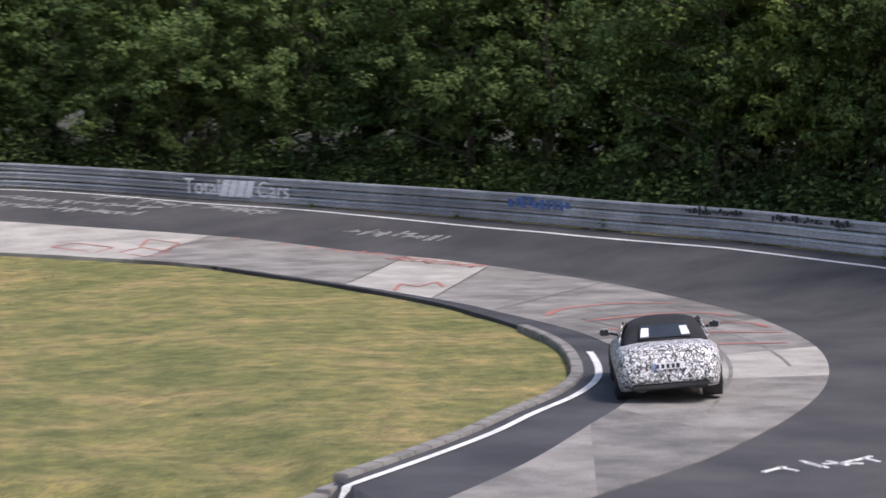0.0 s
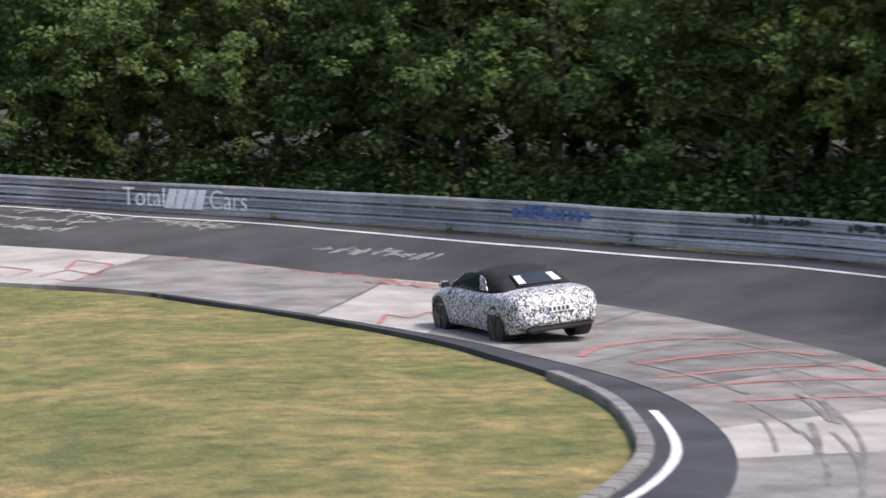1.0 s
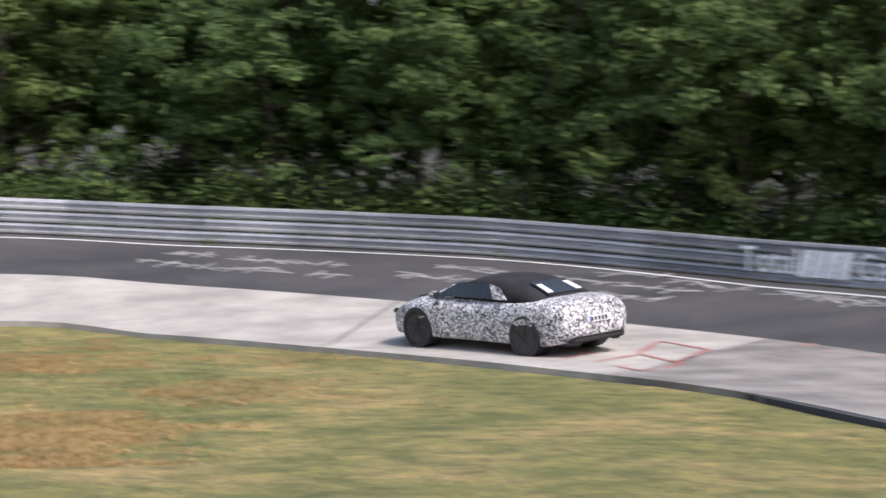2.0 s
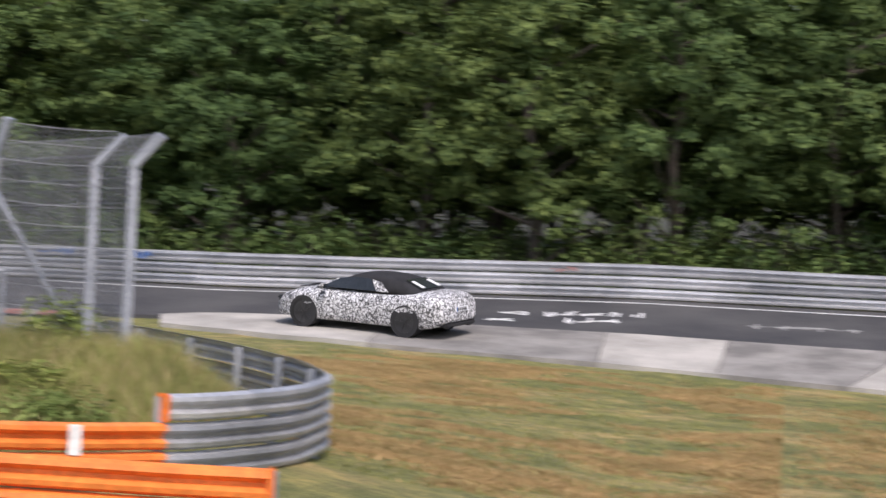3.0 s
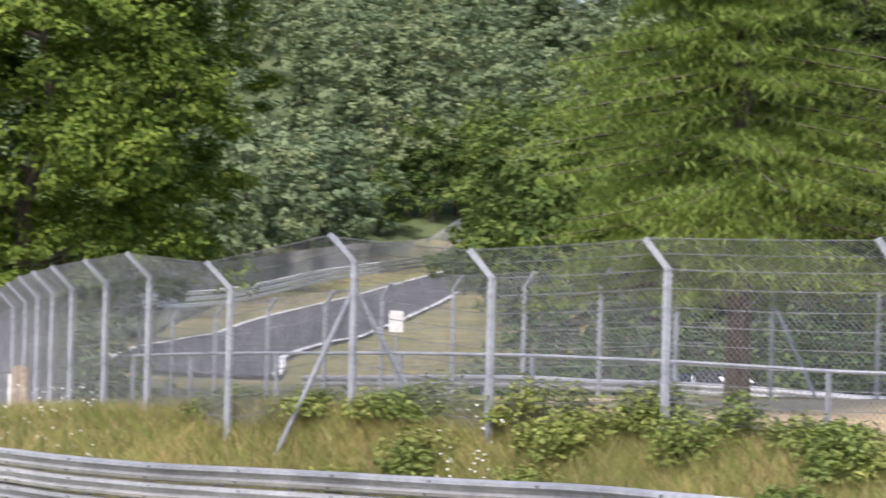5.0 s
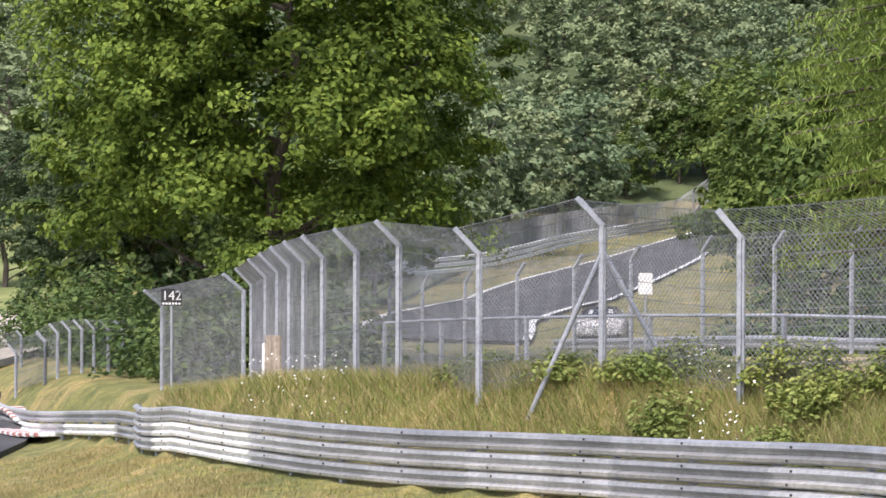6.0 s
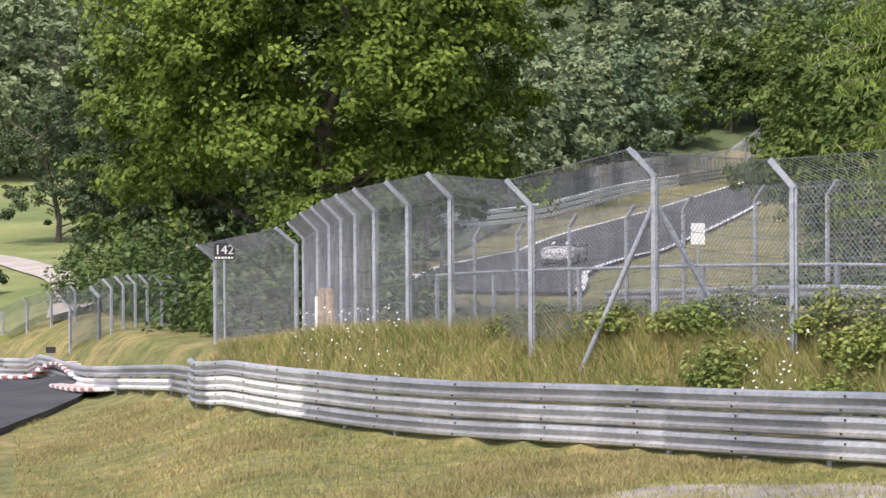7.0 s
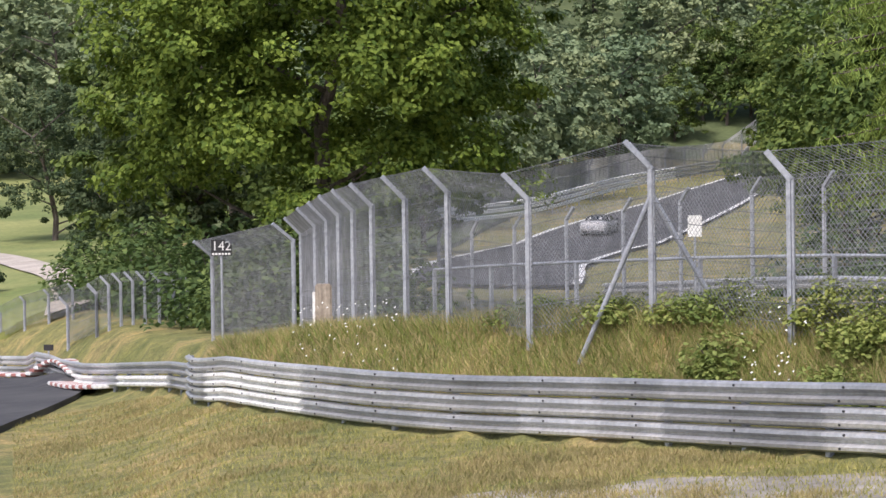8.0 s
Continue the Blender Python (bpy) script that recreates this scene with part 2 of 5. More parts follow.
# ---- the lie of the land: for a few bearings, height at matching steps of distance ----
# (start, rail foot, crest, behind it, middle, track's inner edge, track, outer rail, beyond, far)
FLAT = ((0, 0.7), (10, 0.7), (14, 0.7), (18, 0.7), (24, 0.7), (30, 0.7), (40, 0.7), (50, 0.7), (200, 0.7), (900, 0.7))
LAND = [
    (-180, FLAT),
    (-90, ((0, 0.7), (5, 0.7), (8, 0.7), (11, 0.7), (14, 0.7), (17, 0.7), (24, 0.7), (34, 1.7), (46, 1.75), (900, 8))),
    (-65, ((0, 0.7), (5, 0.7), (8, 0.7), (10, 0.7), (13, 0.7), (16, 0.7), (24, 0.7), (31.5, 1.7), (44, 1.75), (900, 8))),
    (-55, ((0, 0.7), (10, 0.7), (15, 0.7), (18, 0.7), (22, 0.7), (26, 0.7), (29.5, 0.7), (36.8, 1.7), (49, 1.75), (900, 8))),
    (-46.9, ((0, 0.7), (15, 0.7), (18, 0.7), (21, 0.7), (24, 0.7), (28, 0.7), (35, 0.7), (42.4, 1.7), (54, 1.75), (900, 8))),
    (-38.6, ((0, 0.7), (18, 0.7), (22, 0.7), (26, 0.7), (30, 0.7), (36, 0.7), (43, 0.7), (49.4, 1.7), (61, 1.75), (900, 8))),
    (-31.5, ((0, 0.7), (22, 0.7), (27, 0.7), (32, 0.7), (37, 0.7), (42, 0.7), (49.5, 0.75), (57, 1.7), (69, 1.75), (900, 8))),
    (-26, ((0, 0.7), (24, 0.7), (30, 0.7), (36, 0.7), (42, 0.7), (47, 0.7), (54.5, 0.92), (62.6, 1.8), (75, 1.9), (900, 8))),
    (-20, ((0, 0.6), (25, 0.62), (32, 0.63), (39, 0.64), (46, 0.65), (52, 0.65), (59.5, 1.15), (67.8, 2.05), (80, 2.1), (900, 9))),
    (-13.6, ((0, 0.5), (26, 0.5), (33, 0.5), (41, 0.5), (50, 0.5), (58, 0.52), (64.5, 1.30), (71.3, 2.12), (83, 2.2), (900, 10))),
    (-9.4, ((0, 0.5), (27, 0.45), (34, 0.45), (42, 0.42), (52, 0.4), (61.5, 0.40), (67, 1.35), (73.2, 2.2), (85, 2.3), (900, 12))),
    (0, ((0, 0.5), (28, 0.5), (35, 0.52), (43, 0.55), (54, 0.6), (64.5, 0.70), (69, 1.38), (75.2, 2.1), (87, 2.2), (900, 12))),
    (6.5, ((0, 0.5), (28.5, 0.7), (33, 1.05), (38, 1.0), (50, 0.9), (66.5, 0.95), (71, 1.3), (77, 1.85), (90, 1.9), (900, 12))),
    (8.5, ((0, 0.5), (31.5, 1.05), (36, 1.5), (41, 1.08), (52, 0.9), (68, 0.95), (72, 1.25), (77.7, 1.8), (90, 1.9), (900, 12))),
    (10, ((0, 0.5), (30.5, 1.03), (36, 2.25), (44, 1.1), (55, 1.0), (70, 0.95), (73, 1.2), (78.2, 1.75), (90, 1.8), (900, 14))),
    (14, ((0, 0.5), (28.8, 0.95), (36.5, 2.28), (43, 1.9), (56, 1.5), (72, 1.0), (75, 1.1), (82, 1.6), (95, 1.8), (900, 15))),
    (20, ((0, 0.5), (29.3, 0.92), (37, 2.1), (44, 1.95), (57, 2.3), (70, 1.3), (74, 1.3), (83, 1.3), (95, 1.6), (900, 20))),
    (26, ((0, 0.5), (30.8, 0.90), (37, 2.2), (45, 2.0), (59, 2.3), (66, 1.1), (70, 0.75), (79, 0.8), (95, 1.8), (700, 30))),
    (32, ((0, 0.5), (33.2, 0.80), (38, 2.2), (45, 2.05), (58, 2.3), (63, 1.3), (68, 0.7), (75, 0.8), (95, 2.2), (500, 54))),
    (38, ((0, 0.4), (36.9, 0.71), (41, 2.3), (46, 2.15), (60, 2.1), (66, 1.3), (72, 0.8), (160, 0.9), (310, 6.2), (500, 56))),
    (43, ((0, 0.3), (41.8, 0.46), (44.7, 2.25), (50, 2.0), (66, 1.8), (74, 1.0), (90, 0.6), (180, 0.9), (310, 6.9), (500, 60))),
    (47, ((0, 0.2), (46.3, 0.25), (49, 1.95), (56, 1.8), (70, 1.2), (85, 0.6), (105, 0.4), (180, 0.9), (310, 8), (500, 60))),
    (50, ((0, 0.1), (51, 0.16), (54.5, 1.6), (60, 1.4), (72, 0.9), (85, 0.6), (110, 0.8), (180, 1.4), (310, 9), (500, 60))),
    (52, ((0, 0.0), (58, -0.02), (60.5, 1.0), (66, 0.9), (76, 0.6), (88, 0.4), (110, 0.6), (140, 1.2), (300, 10), (500, 64))),
    (53.2, ((0, 0.0), (69.5, -0.48), (72.5, 0.5), (78, 0.5), (84, 0.4), (92, 0.3), (110, 0.6), (150, 1.4), (300, 10), (500, 56))),
    (55, ((0, -0.05), (83, -1.32), (87, -0.3), (92, 0.2), (98, 0.4), (105, 0.6), (120, 0.8), (160, 1.6), (300, 10), (500, 56))),
    (56.7, ((0, -0.1), (98, -1.78), (102, -0.8), (105, -0.5), (109, -0.2), (114, 0.1), (125, 0.5), (160, 1.4), (300, 10), (500, 56))),
    (80, ((0, 0.0), (110, -1.6), (112, -1.5), (114, -1.4), (116, -1.3), (120, -1.2), (130, -1.0), (170, 0.5), (300, 8), (500, 54))),
    (180, FLAT),
]


def land(x, y):
    """Height of the ground."""
    dx, dy = x - EYE[0], y - EYE[1]
    b, d = math.degrees(math.atan2(-dx, dy)) - TURN, math.hypot(dx, dy)
    b = (b + 180) % 360 - 180
    for (b0, r0), (b1, r1) in zip(LAND, LAND[1:]):
        if b <= b1:
            t = (b - b0) / (b1 - b0)
            d0, z0 = r0[0]
            for (da, za), (db, zb) in zip(r0[1:], r1[1:]):
                d1, z1 = da + (db - da) * t, za + (zb - za) * t
                if d <= d1:
                    k = (d - d0) / (d1 - d0)
                    if d0 == 0:
                        z0 = r0[0][1] + (r1[0][1] - r0[0][1]) * t
                    return z0 + (z1 - z0) * k - 0.7
                d0, z0 = d1, z1
            return z0 - 0.7
    return 0.0


# ---- ground ----
def ground():
    bearings = sorted({*np.arange(-180, -88, 6.0), *np.arange(-88, -34, 1.5), *np.arange(-34, 68, 0.6), *np.arange(68, 180, 6.0)})
    rings = [0.0, 3, 6, 9, 12, 15] + list(np.arange(17, 96, 1.3)) + list(np.arange(97, 200, 5.0)) + list(np.arange(205, 520, 14.0)) + [900, 2500]
    verts, faces = [], []
    n = len(bearings)
    for d in rings:
        for b in bearings:
            p = site(b, d)
            z = land(p.x, p.y) if d > 0 else -0.1
            soft = noise.noise((p.x * 0.35, p.y * 0.35, 0)) * 0.03 + noise.noise((p.x * 1.3, p.y * 1.3, 4)) * 0.015
            verts.append((p.x, p.y, z + soft - 0.07))
    for i in range(len(rings) - 1):
        for k in range(n):
            a, b = i * n + k, i * n + (k + 1) % n
            faces.append((a, a + n, b + n, b))
    ob = new("ground", mesh_from("ground", verts, faces, GRASS, True))
    return tagged(ob, "dry yellow-green mown grass with bare brown patches", "grass", kind="structure")


ground()


# ---- the race track ----
def lines(points, step=1.0):
    return spline([(x, y, 0) for x, y in points], step)


BARRIER = lines([(0, -12), (10, -6), (18, 1), (24, 10), (27, 20), (27.8, 29.8), (27.6, 37.9), (26.1, 47.5), (23.8, 57.5), (20.5, 64.5), (16.8, 70), (12.8, 73.3), (8, 76)]
                + [tuple(site(b, d).xy) for b, d in ((-9.4, 73.2), (0, 75.2), (6.5, 77), (9.5, 78), (13.7, 82), (18.5, 83), (25, 79), (30, 75.5), (35, 73), (37.5, 74), (39, 78))])
OUTER = lines([(-8, -5), (-1, -1), (4.2, 3), (7.9, 5.8), (12.4, 10.2), (15.8, 14.5), (18.6, 19.3), (20.6, 24.4), (21.6, 28.5), (22.6, 36.5), (22.3, 43.4), (21.5, 47.8), (18.6, 55.9), (14.6, 61.6), (11.2, 65.6), (7, 69.3)]
              + [tuple(site(b, d).xy) for b, d in ((-9.4, 67), (0, 69), (9.3, 72.5), (10.2, 72.3))])
INNER = lines([(-4, -2), (1.6, 3.2), (4.8, 6.4), (7.8, 9.9), (9.9, 12.4), (11.7, 15.1), (13.2, 18), (14.5, 21.4), (15.3, 24.8), (15.7, 29), (15.9, 33), (15.4, 40), (14.3, 47.6), (12.2, 52.5), (9.6, 57.5), (6.5, 62.5)]
              + [tuple(site(b, d).xy) for b, d in ((-9.4, 62), (0, 65), (6.5, 66.7), (10.2, 70.5))])
GRASS_EDGE = lines([(-4, 1.5), (0.6, 5.4), (4.9, 9.4), (7.2, 11.9), (9.2, 14), (10.9, 16.3), (12.4, 19.2), (13.7, 22.4), (14.6, 26), (15.15, 29.5), (15.5, 33), (15.35, 38.6), (14.5, 46.3)], 0.5)
INNER_ASPHALT = lines([tuple(site(b, d).xy) for b, d in ((9.9, 72), (14, 73.5), (20, 74), (26, 70), (31, 67), (36, 66), (38.5, 70))])


def nearest(line, p):
    return min(range(len(line)), key=lambda i: (line[i].x - p[0]) ** 2 + (line[i].y - p[1]) ** 2)


def between(line, a, b):
    i, j = nearest(line, a), nearest(line, b)
    return line[i:j + 1]


def strip(name, left, right, mat, lift, across=8, along=None, parent=None):
    """A surface between two lines, laid on the land."""
    n = along or max(4, max(len(left), len(right)))
    a, b = resample(left, n), resample(right, n)
    verts, faces = [], []
    for p, q in zip(a, b):
        for k in range(across + 1):
            v = p.lerp(q, k / across)
            verts.append((v.x, v.y, land(v.x, v.y) + lift))
    w = across + 1
    for i in range(n - 1):
        for k in range(across):
            c = i * w + k
            faces.append((c, c + 1, c + w + 1, c + w))
    if across > 1:
        # edges turned down into the ground
        for side in (0, across):
            base = len(verts)
            for i in range(n):
                v = verts[i * w + side]
                verts.append((v[0], v[1], v[2] - 0.3))
            for i in range(n - 1):
                faces.append((i * w + side, (i + 1) * w + side, base + i + 1, base + i))
    return part(name, mesh_from(name, verts, faces, mat), None, parent)


def offset(line, d):
    """A line moved sideways by d, to its left if positive."""
    out = []
    for i, p in enumerate(line):
        t = (line[min(i + 1, len(line) - 1)] - line[max(i - 1, 0)]).normalized()
        out.append(p + Vector((-t.y, t.x, 0)) * d)
    return out


def draped(name, line, width, mat, lift, parent=None):
    return strip(name, offset(line, width / 2), offset(line, -width / 2), mat, lift, 1, len(line), parent)


END = tuple(site(10.0, 72.2).xy)
road = tagged(strip("road", between(BARRIER, (0, -12), tuple(site(9.5, 78).xy)), between(OUTER, (-8, -5), END), ASPHALT, 0.03, 8), "worn grey asphalt race track with chalk graffiti", "road", kind="structure")
road2 = tagged(strip("road", between(BARRIER, tuple(site(9.5, 78).xy), tuple(site(39, 78).xy)), INNER_ASPHALT, ASPHALT, 0.03, 6), "worn grey asphalt race track behind the fence", "road", kind="structure")
inner = tagged(strip("inner_lane", between(INNER, (-6, 0), (14.3, 47.6)), between(GRASS_EDGE, (-5, 4), (14, 46)), FRESH, 0.035, 4), "narrow dark asphalt lane inside the concrete bowl", "road", kind="structure")
edge_line = tagged(draped("edge_line", between(offset(BARRIER, 0.75), (24, 10), tuple(site(13, 80).xy)), 0.13, WHITE, 0.045), "white painted line along the outer edge of the track", "road marking", kind="structure")
kerb_line = tagged(draped("kerb_line", offset(between(GRASS_EDGE, (-5, 4), (13.0, 20.6)), -0.45), 0.15, WHITE, 0.055), "white painted line along the inner kerb", "road marking", kind="structure")

# the banked concrete, slab by slab
bowl = tagged(new("concrete_bowl"), "banked concrete carousel lane of large pale and grey slabs", "road", kind="structure")
CUTS = [((-8, -5), (-6, 0), CONCRETE), ((4.2, 3), (7.8, 9.9), CONCRETE_DARK), ((9.5, 7.2), (9.3, 11.6), CONCRETE), ((15.8, 14.5), (11.7, 15.1), CONCRETE_LIGHT), ((18.6, 19.3), (13.2, 18), CONCRETE),
        ((20.9, 25.6), (14.9, 23), CONCRETE_DARK), ((22.0, 31), (15.6, 26.6), CONCRETE), ((22.6, 36.5), (15.8, 30), CONCRETE), ((22.3, 43.4), (15.9, 33.6), CONCRETE_LIGHT), ((21.5, 47.8), (15.4, 38.6), CONCRETE),
        ((17.9, 57.0), (13.0, 50.2), CONCRETE_LIGHT), ((11.8, 65.0), (9.0, 58.5), CONCRETE_LIGHT)] \
    + [(tuple(site(t, 68).xy), tuple(site(b, 64).xy), m) for t, b, m in ((-8.9, -7.7, CONCRETE_LIGHT), (-5.1, -4.2, CONCRETE), (-1.8, -1.1, CONCRETE_LIGHT), (0.8, 1.3, CONCRETE), (5.8, 6.5, CONCRETE_LIGHT))] \
    + [(END, tuple(site(10.2, 70.5).xy), None)]
for (o0, i0, mat), (o1, i1, _) in zip(CUTS, CUTS[1:]):
    strip("slab", between(OUTER, o0, o1), between(INNER, i0, i1), mat, 0.05, 6, None, bowl)

# kerb stones along the grass
kerb = tagged(new("inner_kerb"), "grey stone kerb edging the infield grass", "kerb", kind="structure")
k_line = resample(between(GRASS_EDGE, (-5, 4), (14.6, 26)), 46)
for a, b in zip(k_line, k_line[1:]):
    bm = bmesh.new()
    m = (a + b) / 2
    t = b - a
    box(bm, Matrix.Translation((m.x, m.y, land(m.x, m.y) - 0.03)) @ pose(0, 0, 0, 0, 0, math.degrees(math.atan2(t.y, t.x))), t.length - 0.02, 0.26, 0.26, 0.02)
    part("kerb_stone", bm, KERB, kerb)


# ---- guard rails ----
WAVE = ((0.0, 0.0), (0.085, 0.035), (0.095, 0.085), (0.01, 0.135), (0.01, 0.175), (0.095, 0.225), (0.085, 0.275), (0.0, 0.31))


def beam(name, line, z0, mat, parent, side=1, label=""):
    """One corrugated length of guard rail; side: on which side of the line its face lies."""
    loop = list(WAVE) + [(d - 0.012, z) for d, z in reversed(WAVE)]
    n, verts, faces = len(loop), [], []
    for i, p in enumerate(line):
        t = (line[min(i + 1, len(line) - 1)] - line[max(i - 1, 0)])
        u = Vector((-t.y, t.x, 0)).normalized() * side
        for d, z in loop:
            verts.append((p.x + u.x * d, p.y + u.y * d, p.z + z0 + z))
    for i in range(len(line) - 1):
        for k in range(n):
            a, b = i * n + k, i * n + (k + 1) % n
            faces.append((a, b, b + n, a + n))
    faces += [tuple(range(n)), tuple(range((len(line) - 1) * n, len(line) * n))]
    return part(name, mesh_from(name, verts, faces, mat), None, parent, label)


def guard_rail(line, label, side, heights, length=4.0, paint=None, post_every=2.0):
    """Stacked corrugated beams on posts along a line with heights of its own."""
    rail = tagged(new("guard_rail"), label, "guard rail")
    total = sum((b - a).length for a, b in zip(line, line[1:]))
    n = max(1, round(total / length))
    fine = resample(line, n * 4 + 1)
    for i in range(n):
        piece = fine[i * 4:i * 4 + 5]
        for k, z in enumerate(heights):
            mat = (paint(i, k, piece[2]) if paint else None) or STEEL
            beam("beam", piece, z + random.uniform(-0.006, 0.006), mat, rail, side)
    count = max(2, round(total / post_every))
    for p in resample(offset(line, -0.06 * side), count):
        bm = bmesh.new()
        top = heights[-1] + 0.28
        box(bm, Matrix.Translation((p.x, p.y, p.z + top / 2 - 0.15)), 0.1, 0.1, top + 0.3, 0.01)
        post = part("post", bm, STEEL_POST, rail)
    return rail


def grounded(line, lift=0.0):
    return [Vector((p.x, p.y, land(p.x, p.y) + lift)) for p in line]


THREE = (0.03, 0.36, 0.69)
far_line = grounded(between(offset(BARRIER, -0.1), (18, 1), tuple(site(30, 75.5).xy)))


guard_rail(far_line, "three-beam galvanised guard rail along the outside of the track", 1, THREE, 4.0)

# the near rail, which bends round the end of the fenced verge
def stood(rows, step=0.5):
    """A smooth line through places given by bearing, distance and height of the foot."""
    return spline([site(b, d, z + 0.7) for b, d, z in rows], step)


def end_cap(p, z0, mat, parent, facing_to):
    """The folded end of a beam."""
    bm = bmesh.new()
    t = (facing_to - p)
    box(bm, Matrix.Translation((p.x, p.y, p.z + z0 + 0.155)) @ pose(0, 0, 0, 0, 0, math.degrees(math.atan2(t.y, t.x))), 0.06, 0.2, 0.33, 0.02)
    part("end_cap", bm, mat, parent)


bend = stood(((11.4, 48.5, 0.36), (10.76, 46.8, 0.36), (8.8, 42.8, 0.36), (7.35, 39.1, 0.36), (6.67, 36.3, 0.35), (6.9, 34.6, 0.35), (7.56, 33.0, 0.35), (9.33, 31.3, 0.35), (10.04, 31.0, 0.35)))
bend_rail = guard_rail(bend, "three-beam guard rail bending round the verge, its end orange", 1, THREE, 1.6, lambda i, k, p: ORANGE if (p - bend[-1]).length < 0.7 else None)
end_cap(bend[-1], THREE[2], ORANGE, bend_rail, bend[-3])
link = stood(((10.04, 31.0, 0.35), (12, 29.9, 0.40), (14, 29.1, 0.46), (16.2, 28.45, 0.52)))
guard_rail(link, "two-beam orange painted guard rail along the verge", 1, THREE[:2], 2.2, lambda i, k, p: ORANGE)
near = grounded(spline([site(b, d) for b, d in ((16.2, 28.45), (24.6, 30.4), (33.8, 34), (38.2, 37), (44.2, 43), (49.2, 49.3), (51.3, 55), (52.6, 61), (52.8, 64))], 0.5))


def near_paint(i, k, p):
    d = p - Vector(EYE)
    b = math.degrees(math.atan2(-d.x, d.y)) - TURN
    return WHITE if 49.6 < b < 52.6 and k < 2 else None


near_rail = guard_rail(near, "three-beam galvanised guard rail along the verge, part whitewashed", 1, THREE, 4.0, near_paint)
front_rail = stood(((7.7, 25.3, 0.12), (10, 25.4, 0.12), (13.4, 25.6, 0.14), (16.5, 25.9, 0.14)))
orange_rail = guard_rail(front_rail, "three-beam bright orange guard rail before the verge", 1, THREE, 4.0, lambda i, k, p: ORANGE)
for h in THREE:
    end_cap(front_rail[0], h, ORANGE, orange_rail, front_rail[2])

# bolts and splices on the near rail
for piece in resample(near, 18)[1:-1]:
    i = nearest(near, piece)
    t = (near[min(i + 1, len(near) - 1)] - near[i - 1]).normalized()
    u = Vector((-t.y, t.x, 0))
    for h in THREE:
        for z, along_it in ((0.06, 0.05), (0.25, -0.05)):
            bm = bmesh.new()
            q = piece + t * along_it + u * 0.095 + Vector((0, 0, h + z))
            rod(bm, q - u * 0.01, q + u * 0.016, 0.018, 6)
            part("bolt", bm, BLACK, near_rail)
left = grounded(spline([site(b, d) for b, d in ((52.75, 64), (53.2, 68), (54, 74), (55, 82), (55.6, 88.5), (55.97, 92))], 1.0))
guard_rail(left, "weathered two-beam guard rail beside the kerbs", 1, (0.1, 0.45), 4.0, lambda i, k, p: WHITE if k == 0 and i in (1, 2, 4) else None)
left2 = grounded(spline([site(b, d) for b, d in ((55.99, 92.4), (56.7, 95.8), (57.8, 98.5))], 1.0))
guard_rail(left2, "distant guard rail along the track bend", 1, (0.05, 0.4), 4.0)
behind = grounded(spline([site(b, d) for b, d in ((19, 66), (24, 65.5), (29, 64), (34, 63.5), (38, 65), (41, 69), (44, 75))], 2.0), 0)
guard_rail(behind, "pale guard rail on the near side of the track", 1, (0.5,), 4.0)


# ---- tall fences ----
def fence_post(height, arm, lean, thick=0.09):
    """A steel post with a bent top; lean turns the arm to one side."""
    post = new("fence_post")
    bm = bmesh.new()
    box(bm, Matrix.Translation((0, 0, height / 2 - 0.2)), thick, 0.05, height + 0.4, 0.006)
    box(bm, Matrix.Translation((0, -0.035, height / 2 - 0.2)), thick * 0.35, 0.05, height + 0.4)
    part("shaft", bm, STEEL_POST, post)
    bm = bmesh.new()
    d = Vector((math.sin(radians(lean)), -0.25, math.cos(radians(lean)))).normalized() * arm
    m = Matrix.Translation(Vector((0, 0, height - 0.03)) + d / 2) @ d.to_track_quat("Z", "Y").to_matrix().to_4x4()
    box(bm, m, thick * 0.9, thick * 0.75, arm + 0.04, 0.006)
    part("arm", bm, STEEL_POST, post)
    return post, d


